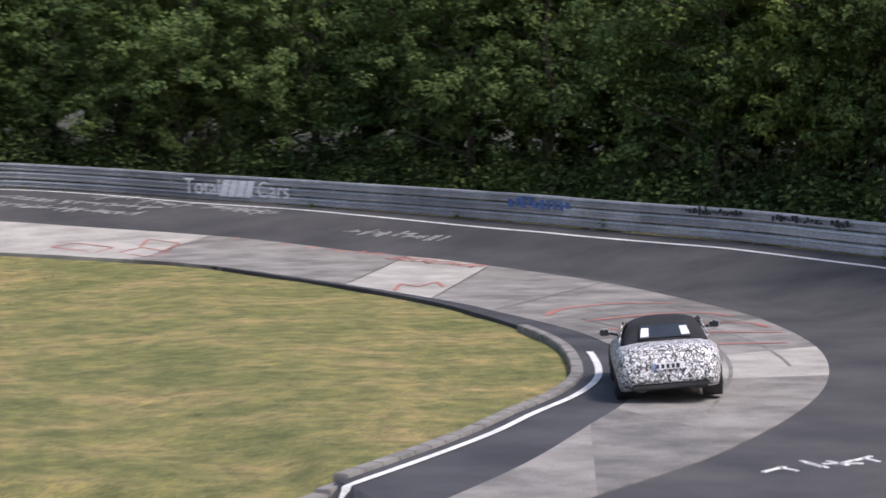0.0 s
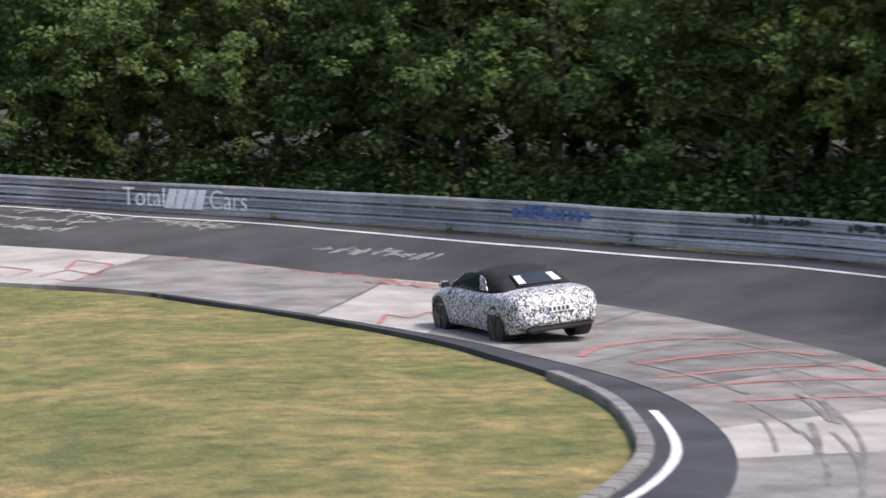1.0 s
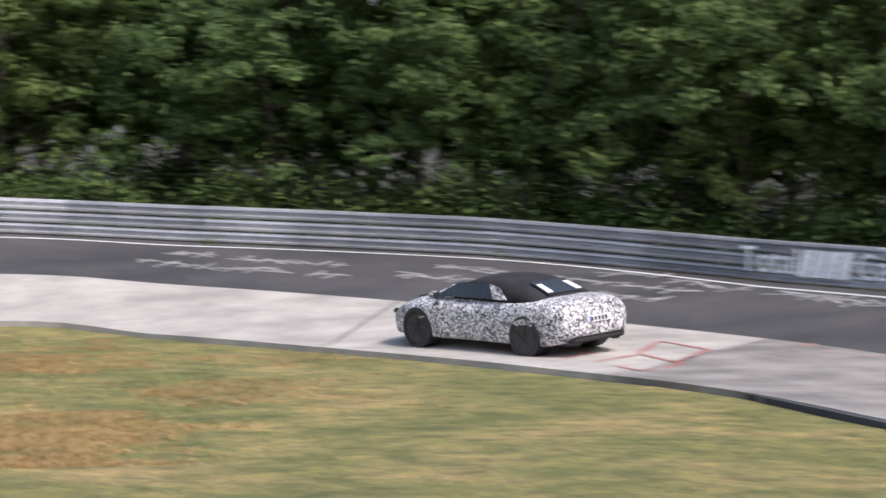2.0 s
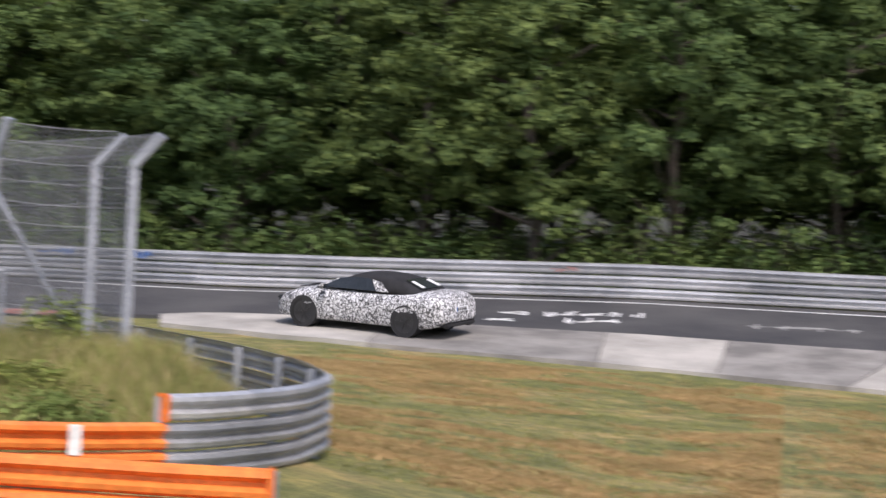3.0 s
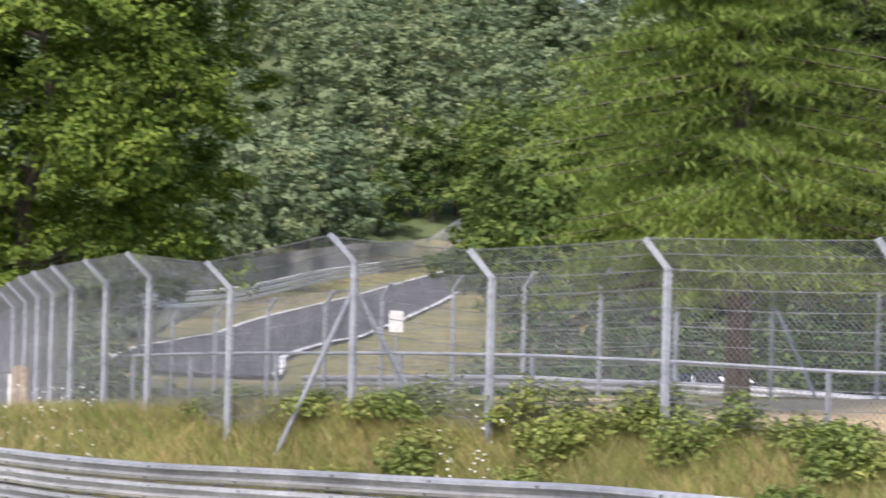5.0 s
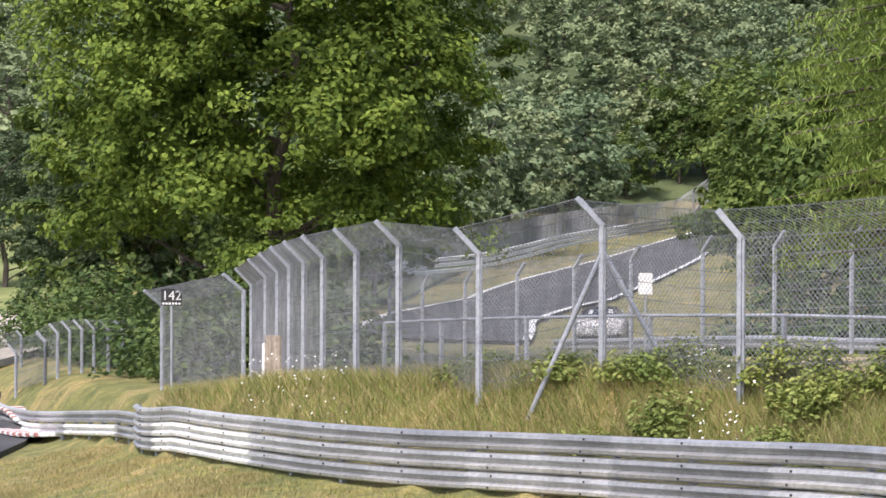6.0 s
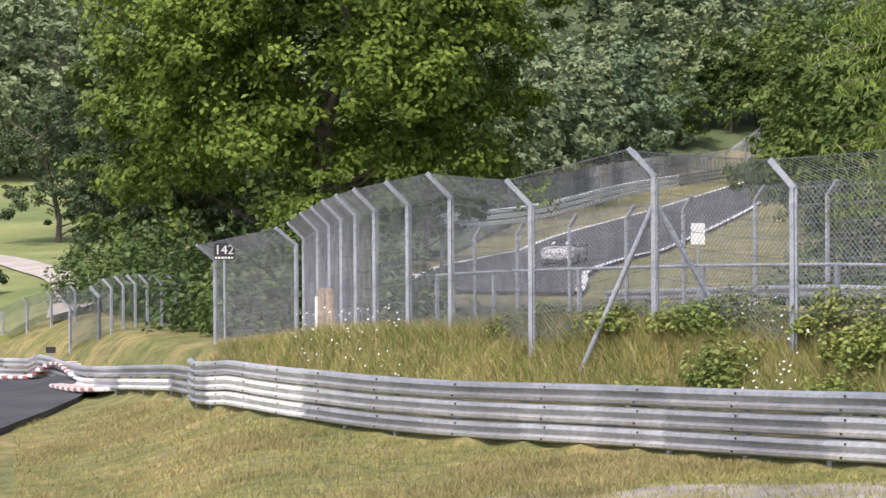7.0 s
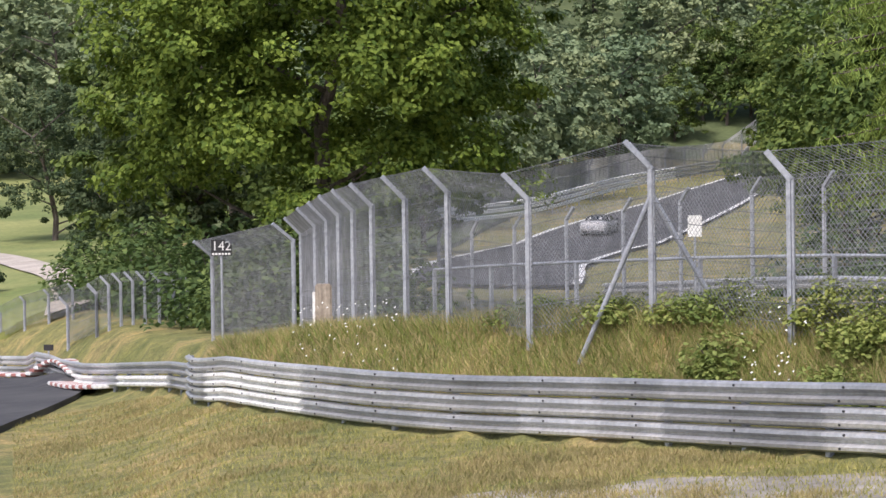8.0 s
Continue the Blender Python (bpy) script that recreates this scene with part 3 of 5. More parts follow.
def mesh_panel(parent, a, b, arm, height, cell=0.1, wires=9, thick=0.0075):
    """Chain link between two posts, with barbed strands over it."""
    verts, faces = [], []

    def wire(p, q, r):
        t = (q - p).normalized()
        u = t.cross(Vector((0.3, 0.5, 0.8))).normalized() * r
        w = t.cross(u)
        i = len(verts)
        for c in (p, q):
            verts.extend([c + u, c + w, c - u, c - w])
        for k in range(4):
            faces.append((i + k, i + (k + 1) % 4, i + 4 + (k + 1) % 4, i + 4 + k))

    span = (b - a).length
    at = lambda s, z: a.lerp(b, s / span) + (Vector((0, 0, z)) if z <= height else Vector((0, 0, height)) + arm * ((z - height) / arm.length))
    top = height + arm.length * 0.95
    for direction in (1, -1):
        c = -top if direction > 0 else 0.0
        while c < span + (0 if direction > 0 else top):
            # a diagonal from z 0.05 up to the top, cut at the ends of the bay
            s0, s1 = (c, c + top) if direction > 0 else (c, c - top)
            z0, z1 = 0.05, top
            pts = []
            for s_end, z_end, s_oth, z_oth in ((s0, z0, s1, z1), (s1, z1, s0, z0)):
                s, z = s_end, z_end
                if s < 0:
                    z = z_end + (z_oth - z_end) * (0 - s_end) / (s_oth - s_end)
                    s = 0
                if s > span:
                    z = z_end + (z_oth - z_end) * (span - s_end) / (s_oth - s_end)
                    s = span
                pts.append((s, z))
            (sa, za), (sb, zb) = pts
            if abs(zb - za) > 0.05:
                if za < height < zb:
                    sm = sa + (sb - sa) * (height - za) / (zb - za)
                    wire(at(sa, za), at(sm, height), thick / 2)
                    wire(at(sm, height + 0.001), at(sb, zb), thick / 2)
                else:
                    wire(at(sa, za), at(sb, zb), thick / 2)
            c += cell
    net = tagged(part("chain_link", mesh_from("chain_link", verts, faces, WIRE), None, parent), kind="stuff")
    for k in range(wires):
        z = 0.25 + (top - 0.25) * k / (wires - 1)
        sag = random.uniform(0.005, 0.035)
        pts = [at(span * q / 4, max(0.05, z - sag * math.sin(math.pi * q / 4))) for q in range(5)]
        ring = [Vector((0, 0, 0.007)), Vector((0.007, 0, -0.0045)), Vector((-0.007, 0, -0.0045))]
        sv = [p + r for p in pts for r in ring]
        sf = [(q * 3 + j, q * 3 + (j + 1) % 3, q * 3 + 3 + (j + 1) % 3, q * 3 + 3 + j) for q in range(4) for j in range(3)]
        part("strand", mesh_from("strand", sv, sf, STRAND), None, parent)


def fence_run(sites, label, height, arm, lean, turn, braces=(), cell=0.1, mesh=True, wires=9, thick=0.1, wire=0.0075):
    """Posts at sites joined by chain link; one thing."""
    fence = tagged(new("fence"), label, "fence")
    d = None
    feet = []
    for i, p in enumerate(sites):
        post, d = fence_post(height, arm, lean(i) if callable(lean) else lean, thick)
        rz = turn
        post.parent = fence
        post.matrix_basis = pose(p.x, p.y, p.z, 0, 0, rz)
        feet.append((p, pose(0, 0, 0, 0, 0, rz).to_3x3() @ d))
        post.name = "post"
    for i, way in braces:
        p = feet[i][0]
        q = Vector((p.x + way[0], p.y + way[1], 0))
        q.z = land(q.x, q.y) - 0.05
        bm = bmesh.new()
        rod(bm, p + Vector((0, 0, height * 0.82)), q, 0.045, 8)
        part("brace", bm, STEEL_POST, fence)
    if mesh:
        for (p, a), (q, b) in zip(feet, feet[1:]):
            mesh_panel(fence, p, q, (a + b) / 2, height, cell, wires, wire)
    return fence


def sites(rows):
    return [Vector((p.x, p.y, land(p.x, p.y))) for p in (site(b, d) for b, d in rows)]


# along the verge, from the corner at the bend to the far end
front = sites([(10.9, 36.5), (11.7, 36.8), (13.8, 37.0), (19.5, 37.4), (25.9, 37.5), (31.6, 38.2), (36.4, 40), (40.1, 42), (43.0, 45)])
step = lambda b, r: (-r * math.sin(radians(b + TURN)), r * math.cos(radians(b + TURN)))
fence_run(front, "tall galvanised safety fence with bent tops and chain link", 2.5, 0.55, lambda i: (40, 40, 18, 10, -12, -30, -36, -38, -40)[i], 25, [(2, step(105, 1.9)), (2, step(-75, 1.3)), (3, step(-75, 0.9)), (8, step(116, 1.3)), (8, step(-50, 1.2))], 0.1, True, 11, 0.13)
end_run = sites([(43.0, 45), (45.6, 47), (47.3, 50), (48.2, 52.5), (48.9, 55), (49.3, 57.5), (49.6, 60), (49.85, 63), (50.1, 66), (50.4, 72)])
fence_run(end_run, "tall chain-link safety fence curving away along the verge", 2.5, 0.62, -42, 40, (), 0.09, True, 9, 0.12)
gate = sites([(50.57, 60.5), (52.28, 69)])
fence_run(gate, "chain-link fence return with a marshal post sign", 2.1, 0.6, -50, 60, (), 0.1, True, 7)
side = sites([(10.9, 36.5), (14.46, 41), (17.24, 42.5), (20.2, 52)])
fence_run(side, "tall chain-link fence along the back of the enclosure", 2.55, 0.5, 38, 20, (), 0.12)
back = sites([(20.2, 52), (22.1, 57), (23.8, 58), (25.5, 58), (27.4, 60), (29.8, 60), (32.0, 58), (34.2, 58), (36.2, 58), (37.8, 60), (39.4, 62), (40.9, 64), (42.4, 67), (43.6, 70), (44.8, 73), (45.9, 77), (46.8, 80), (47.5, 84)])
fence_run(back, "tall chain-link fence with bent tops beside the track", 2.45, 0.45, 40, 25, [(7, step(-75, 1.0))], 0.13, True, 7)
hill_fence = sites([(47.9, 200), (47.5, 203), (47.1, 206), (46.7, 210), (46.3, 214), (45.9, 219), (45.5, 225), (45.1, 231), (44.7, 241), (44.3, 251), (43.9, 261), (43.5, 271), (43.1, 282), (42.7, 290), (42.3, 298), (41.9, 305), (41.5, 311), (41.1, 317), (40.8, 322)])
hill_run = fence_run(hill_fence, "tall fence climbing beside the far straight", 2.6, 0.7, 30, 40, (), 0.16, True, 6, 0.18, 0.018)
for ob in hill_run.children:
    if ob.data and ob.name.startswith("chain_link"):
        ob.data.materials[0] = STEEL
left_fence = sites([(54.71, 87.4), (54.45, 87.6), (54.2, 87.8), (53.95, 88), (53.7, 88.2), (53.4, 88.4), (53.1, 88.6), (52.8, 88.8)])
fence_run(left_fence, "distant chain-link fence on the green bank", 1.35, 0.4, -40, 40, (), 0.09, True, 5)
left_return = sites([(55.31, 89.8), (54.71, 87.4)])
fence_run(left_return, "chain-link fence return on the green bank", 1.3, 0.4, -40, 40, (), 0.09, True, 5)
low_fence = sites([(58.2, 104), (57.7, 103), (57.2, 102.4), (56.7, 102.2), (56.2, 101), (55.7, 99), (55.2, 97)])
fence_run(low_fence, "distant low chain-link fence along the meadow", 1.0, 0.25, -40, 40, (), 0.1, True, 4)

# low tube railing inside the fence
railing = tagged(new("tube_railing"), "low galvanised tube railing on short posts", "railing")
rows = sites([(13.5, 39.5), (16.6, 39.6), (19.9, 39.8), (23, 40), (26.2, 40.2), (29.6, 40.6), (33, 41.3), (36.2, 42.6), (39.2, 44.5), (42, 47), (44.6, 50), (46.4, 53), (47.6, 56)])
for p in rows:
    bm = bmesh.new()
    box(bm, Matrix.Translation((p.x, p.y, p.z + 0.45)), 0.07, 0.07, 1.2, 0.006)
    part("post", bm, STEEL_POST, railing)
for p, q in zip(rows, rows[1:]):
    bm = bmesh.new()
    rod(bm, p + Vector((0, 0, 1.05)), q + Vector((0, 0, 1.05)), 0.03, 8)
    part("rail", bm, STEEL_POST, railing)


# the straight that climbs the far hill, with its rail and verge
HILL_L = spline([site(b, d) for b, d in ((48.3, 118), (47.88, 133), (47.13, 154), (45.43, 189), (43.63, 221), (42.44, 250), (40.96, 305))], 4.0)
HILL_R = spline([site(b, d) for b, d in ((44.6, 108), (44.5, 120), (44.36, 137), (43.2, 171), (41.86, 202), (40.9, 240), (40.3, 300))], 4.0)
tagged(strip("road", HILL_L, HILL_R, ASPHALT, 0.12, 6), "grey asphalt straight climbing the far hill", "road", kind="structure")
tagged(draped("edge_line", HILL_L, 0.4, WHITE, 0.16), "white edge line of the climbing straight", "road marking", kind="structure")
tagged(draped("edge_line", HILL_R, 0.4, WHITE, 0.16), "white edge line of the climbing straight", "road marking", kind="structure")
hill_rail = grounded(spline([site(b, d) for b, d in ((47.6, 196), (47.12, 200), (45.42, 213), (43.63, 253), (42.2, 285), (40.96, 316))], 4.0))
guard_rail(hill_rail, "pale guard rail climbing beside the far straight", -1, (0.35, 0.8, 1.25), 8.0, lambda i, k, p: LETTER if i < 11 else None, 6.0)


# ---- trees ----
def leaves(centres, normals, size, rng, droop=0.0, slim=0.34):
    """Pointed folded leaves, each an island of two triangles."""
    n = len(centres)
    a = rng.normal(size=(n, 3))
    t = np.cross(normals, a)
    t /= np.linalg.norm(t, axis=1)[:, None] + 1e-9
    t[:, 2] -= droop
    t /= np.linalg.norm(t, axis=1)[:, None]
    s = np.cross(normals, t)
    s /= np.linalg.norm(s, axis=1)[:, None] + 1e-9
    k = size * rng.uniform(0.65, 1.35, (n, 1))
    up = normals * k * 0.12
    v = np.stack([centres - t * k * 0.5, centres + s * k * slim + up, centres + t * k * 0.55, centres - s * k * slim + up], 1)
    base = np.arange(n)[:, None] * 4
    f = np.concatenate([base + np.array([[0, 1, 2]]), base + np.array([[0, 2, 3]])])
    return v.reshape(-1, 3), f


def tri_mesh(name, v, f, mat):
    me = bpy.data.meshes.new(name)
    me.vertices.add(len(v))
    me.vertices.foreach_set("co", np.asarray(v, np.float32).ravel())
    me.loops.add(len(f) * 3)
    me.loops.foreach_set("vertex_index", np.asarray(f, np.int32).ravel())
    me.polygons.add(len(f))
    me.polygons.foreach_set("loop_start", np.arange(len(f), dtype=np.int32) * 3)
    me.materials.append(mat)
    me.update(calc_edges=True)
    return me


def trunk_mesh(name, height, radius, rng, limbs, reach, start=0.25):
    bm = bmesh.new()
    bend = [Vector((rng.normal() * 0.12 * k, rng.normal() * 0.12 * k, height * k / 5)) for k in range(6)]
    for k in range(5):
        rod(bm, bend[k] - Vector((0, 0, 0.15 if k == 0 else 0)), bend[k + 1], radius * (1 - 0.17 * k), 8, radius * (1 - 0.17 * (k + 1)))
    for i in range(limbs):
        z = height * (start + (0.95 - start) * i / limbs)
        h = rng.uniform(0, 2 * math.pi)
        k = min(4, int(z / height * 5))
        p = bend[k].lerp(bend[k + 1], z / height * 5 - k)
        r = reach * rng.uniform(0.5, 0.85)
        q = p + Vector((math.cos(h) * r, math.sin(h) * r, r * rng.uniform(0.25, 0.7)))
        rod(bm, p, q, radius * 0.32, 5, radius * 0.08)
    bmesh.ops.recalc_face_normals(bm, faces=bm.faces)
    me = bpy.data.meshes.new(name)
    bm.to_mesh(me)
    bm.free()
    me.materials.append(BARK)
    return me


def broadleaf(name, seed, height, spread, low, clumps, per, size, mat, label, plates=0.30, fill=0.3):
    """A deciduous tree: trunk and limbs, and boughs of leaf sprays layered in drooping plates, with gaps between."""
    rng = np.random.default_rng(seed)
    tree = tagged(new(name), label, "tree")
    part("trunk", trunk_mesh("trunk", height * 0.8, 0.05 + height * 0.016, rng, 12, spread * 0.9, low * 0.8 + 0.08), None, tree)
    mid, half = height * (1 + low) / 2, height * (1 - low) / 2
    # boughs: lobes on the crown's surface, each with its own heading and droop
    boughs = max(16, clumps // 6)
    k = np.arange(boughs) + 0.5
    uz = 1 - 1.75 * k / boughs
    turn = k * 2.39996 + rng.normal(size=boughs) * 0.35
    flat = np.sqrt(np.maximum(0.02, 1 - uz ** 2))
    u = np.stack([np.cos(turn) * flat, np.sin(turn) * flat, uz], 1)
    lump = 1 + 0.16 * np.sin(u[:, :1] * 5 + seed) * np.cos(u[:, 1:2] * 4 + seed * 2) + rng.normal(size=(boughs, 1)) * 0.09
    heart = u * rng.uniform(0.66, 0.95, (boughs, 1)) * lump * np.array([spread, spread, half]) + np.array([0, 0, mid])
    wide = spread * plates * rng.uniform(0.7, 1.3, boughs)
    # sprays of leaves over each bough, drooping towards its outer rim
    owner = rng.integers(0, boughs, clumps)
    out = u.copy()
    out[:, 2] = 0
    out /= np.linalg.norm(out, axis=1)[:, None] + 1e-6
    ang, rad = rng.uniform(0, 2 * np.pi, clumps), np.sqrt(rng.uniform(0, 1, clumps))
    off = np.stack([np.cos(ang) * rad, np.sin(ang) * rad, np.zeros(clumps)], 1)
    c = heart[owner] + off * wide[owner][:, None]
    reach = (off * out[owner]).sum(1)
    c[:, 2] += wide[owner] * (0.62 * np.sqrt(np.maximum(0, 1.05 - rad ** 2)) - 0.42 * reach - 0.25 * rng.uniform(0, 1, clumps) ** 2) + rng.normal(size=clumps) * 0.12
    inside = rng.uniform(0, 1, clumps) < fill
    deep = rng.normal(size=(clumps, 3))
    deep *= rng.uniform(0.3, 0.8, (clumps, 1)) / np.linalg.norm(deep, axis=1)[:, None]
    c = np.where(inside[:, None], deep * np.array([spread, spread, half]) + np.array([0, 0, mid]), c)
    c[:, 2] = np.maximum(c[:, 2], 0.25)
    cr = wide[owner][:, None] * 0.36 * rng.uniform(0.6, 1.3, (clumps, 1))
    o = rng.normal(size=(clumps, per, 3))
    o /= np.linalg.norm(o, axis=2)[:, :, None]
    pts = c[:, None] + o * cr[:, None] * rng.uniform(0.3, 1.0, (clumps, per, 1)) * np.array([1.2, 1.2, 0.75])
    nrm = o * 0.5 + u[owner][:, None] * 0.45 + np.array([0, 0, 0.7]) + rng.normal(size=o.shape) * 0.4
    nrm /= np.linalg.norm(nrm, axis=2)[:, :, None]
    pts, nrm = pts.reshape(-1, 3), nrm.reshape(-1, 3)
    v, f = leaves(pts, nrm, size, rng, 0.25)
    part("crown", tri_mesh("crown", v, f, mat), None, tree)
    return tree


def conifer(name, seed, height, spread, whorls, mat, label, droop=0.35, needle=0.3, bare=0.08, per=26, slim=0.34, hang=0.45):
    """A spruce or larch: whorls of hanging boughs set with needle sprays."""
    rng = np.random.default_rng(seed)
    tree = tagged(new(name), label, "tree")
    bm = bmesh.new()
    rod(bm, (0, 0, -0.2), (0, 0, height), 0.04 + height * 0.013, 8, 0.02)
    pts, nrm = [], []
    for w in range(whorls):
        z = height * (bare + (0.98 - bare) * w / whorls)
        reach = spread * (1 - (z / height)) ** 0.75 * rng.uniform(0.8, 1.1) + 0.25
        for k in range(7):
            h = rng.uniform(0, 2 * math.pi)
            r = reach * rng.uniform(0.7, 1.1)
            tip = Vector((math.cos(h) * r, math.sin(h) * r, z - droop * r + 0.12 * r))
            rod(bm, (0, 0, z), tip, 0.025 + 0.008 * r, 4, 0.008)
            s = rng.uniform(0.15, 1.0, per)[:, None]
            p = np.array([0, 0, z]) * (1 - s) + np.array(tip) * s
            side = np.array([-math.sin(h), math.cos(h), 0])
            p = p + side * rng.normal(size=(per, 1)) * 0.22 * r * (1.1 - s * 0.7) + np.array([0, 0, 1]) * (0.1 * np.sin(s * 3) - np.abs(rng.normal(size=(per, 1))) * 0.14)
            pts.append(p)
            nrm.append(np.tile(np.array([0, 0, 1.0]), (per, 1)) + rng.normal(size=(per, 3)) * 0.35)
    part("trunk", bm, BARK, tree)
    pts, nrm = np.concatenate(pts), np.concatenate(nrm)
    nrm /= np.linalg.norm(nrm, axis=1)[:, None]
    v, f = leaves(pts, nrm, needle, rng, hang, slim)
    part("crown", tri_mesh("crown", v, f, mat), None, tree)
    return tree


def bush(name, seed, height, spread, clumps, per, size, mat, label, category="bush"):
    rng = np.random.default_rng(seed)
    u = rng.normal(size=(clumps, 3))
    u /= np.linalg.norm(u, axis=1)[:, None]
    u[:, 2] = np.abs(u[:, 2])
    c = u * rng.uniform(0.3, 1, (clumps, 1)) * np.array([spread, spread, height * 0.85])
    o = rng.normal(size=(clumps, per, 3))
    o /= np.linalg.norm(o, axis=2)[:, :, None]
    pts = c[:, None] + o * spread * 0.3
    pts[:, :, 2] = np.abs(pts[:, :, 2])
    nrm = o * 0.5 + np.array([0, 0, 0.8]) + rng.normal(size=o.shape) * 0.3
    nrm /= np.linalg.norm(nrm, axis=2)[:, :, None]
    v, f = leaves(pts.reshape(-1, 3), nrm.reshape(-1, 3), size, rng, 0.1)
    b = tagged(new(name), label, category)
    part("foliage", tri_mesh("foliage", v, f, mat), None, b)
    bm = bmesh.new()
    for k in range(5):
        rod(bm, (0, 0, -0.1), (rng.normal() * spread * 0.35, rng.normal() * spread * 0.35, height * 0.7), 0.02 + 0.006 * height, 5, 0.006)
    part("stem", bm, BARK, b)
    return b


def at(p, turn=0.0, grow=1.0):
    m = pose(p.x, p.y, land(p.x, p.y) - 0.05, 0, 0, turn)
    return m


def plant(kinds, spots, rng, group):
    """Set copies of a few kinds of plant at the spots; the first of each kind is moved, not copied."""
    used = set()
    for p in spots:
        k = kinds[int(rng.integers(len(kinds)))]
        m = at(p, float(rng.uniform(0, 360)))
        if k.name in used:
            copy_thing(k, m)
        else:
            used.add(k.name)
            k.matrix_basis = m
        tagged(k, group=group)


rng = np.random.default_rng(3)
LOOK = "dense dark green broadleaf tree at the forest edge"
beeches = [broadleaf("beech_tree", 10 + i, h, s, 0.0, 430, 56, 0.17, LEAF, LOOK) for i, (h, s) in enumerate(((11, 3.8), (12.5, 4.2), (9.5, 3.4), (10.5, 4.4)))]
limes = [broadleaf("lime_tree", 20, 11.5, 3.7, 0.02, 400, 56, 0.17, LEAF_MID, "fresher green broadleaf tree at the forest edge")]
beeches_back = [broadleaf("beech_tree", 30 + i, h, s, 0.0, 260, 26, 0.4, LEAF, LOOK) for i, (h, s) in enumerate(((13, 4.4), (14, 4.8)))]
shrubs = [bush("forest_shrub", 40 + i, h, s, 48, 26, 0.2, LEAF, "dark green shrub under the forest edge") for i, (h, s) in enumerate(((2.6, 1.9), (3.4, 2.2), (2.0, 1.6)))]
sprigs = [bush("rail_weed", 50 + i, 0.9, 0.5, 14, 20, 0.12, LEAF_BRIGHT, "light green weed growing up behind the guard rail", "plant") for i in range(2)]
edge = between(BARRIER, (18, 1), tuple(site(16, 83).xy))
jit = lambda p, k: p + Vector((rng.normal() * k, rng.normal() * k, 0))
plant(beeches + limes[:1], [jit(p, 0.8) for p in resample(offset(edge, -5.6), 34)], rng, "forest trees behind the outer rail")
plant(beeches_back, [jit(p, 1.0) for d, n in ((-10.5, 30), (-17, 26), (-26, 22), (-38, 24), (-50, 24)) for p in resample(offset(edge, d), n)], rng, "forest trees deeper in the wood")
plant(shrubs, [jit(p, 0.5) for d, n in ((-3.0, 60), (-4.6, 60), (-6.5, 50), (-11, 44), (-18, 40), (-25, 40)) for p in resample(offset(edge, d), n)], rng, "shrubs behind the outer rail")
plant(sprigs, [jit(edge_p, 0.3) for k, edge_p in enumerate(resample(offset(edge, -0.8), 120)) if k % 7 in (1, 2) and k > 20], rng, "weeds along the outer rail")

spruces = [conifer("spruce_tree", 70 + i, h, s, w, NEEDLE, "tall dark spruce with hanging boughs", 0.4, 0.34, 0.12, 64, 0.2, 0.7) for i, (h, s, w) in enumerate(((19, 4.1, 25), (22, 4.5, 29), (17, 3.8, 23)))]
wood = [site(b, d) for b, d in ((15, 98), (18, 92), (20.5, 97), (22.5, 91), (24.6, 95), (26.5, 89), (28.5, 94), (30, 86), (31.8, 92), (33.5, 88), (35, 98), (17, 105), (21, 108), (25, 106), (29, 106), (33, 104), (19.2, 101), (27.4, 101), (31, 99), (23.4, 101), (16, 112), (18.5, 114), (22.5, 114), (26.5, 113), (31, 113), (34.5, 110), (14, 108), (20, 104), (24.2, 111), (28.2, 110))]
plant(spruces, wood, rng, "spruces behind the track")
hedge = [bush("hedge_bush", 60 + i, h, s, 70, 34, 0.22, LEAF, "dark green bush behind the fence") for i, (h, s) in enumerate(((3.4, 2.6), (2.8, 2.2)))]
plant(hedge, [site(b, 84 + 1.5 * math.sin(b * 3)) for b in np.arange(15, 35, 1.25)] + [site(b, 78) for b in np.arange(35, 40, 1.4)] + [site(b, d) for b, d in ((49.6, 78), (50.6, 79), (51.3, 78), (51.9, 84), (52.6, 93), (53.3, 97), (51.6, 86), (54.1, 102), (50.2, 84), (48.6, 80), (53.0, 94), (53.7, 99), (54.6, 105))], rng, "bushes behind the track")
fresh = [bush("young_maple", 64, 5.2, 2.1, 90, 40, 0.2, LEAF_OAK, "bright green young broadleaf tree before the spruces", "tree"), broadleaf("young_birch", 65, 12, 2.6, 0.22, 170, 34, 0.2, LEAF_BRIGHT, "slender pale birch with light green leaves")]
plant([fresh[0]], [site(24.5, 79.5), site(20.4, 83), site(28.9, 80), site(21.9, 82)], rng, "young trees")
plant([fresh[1]], [site(15.6, 87), site(13.2, 89)], rng, "birches")
for b in np.arange(13, 37, 1.6):
    copy_thing(beeches_back[int(b) % 2], at(site(b, 120 + 5 * math.sin(b * 5)), b * 40))
larch = conifer("larch_tree", 81, 18, 4.6, 52, LARCH, "light green larch with drooping feathery boughs in the enclosure", 0.3, 0.21, 0.15, 300, 0.065, 1.0)
larch.matrix_basis = at(site(34.9, 50), 20)
oak = broadleaf("oak_tree", 90, 19, 7.2, 0.05, 1500, 90, 0.2, LEAF_OAK, "large bright green spreading oak beyond the fence", 0.24, 0.1)
oak.matrix_basis = at(site(49.9, 86), 40)
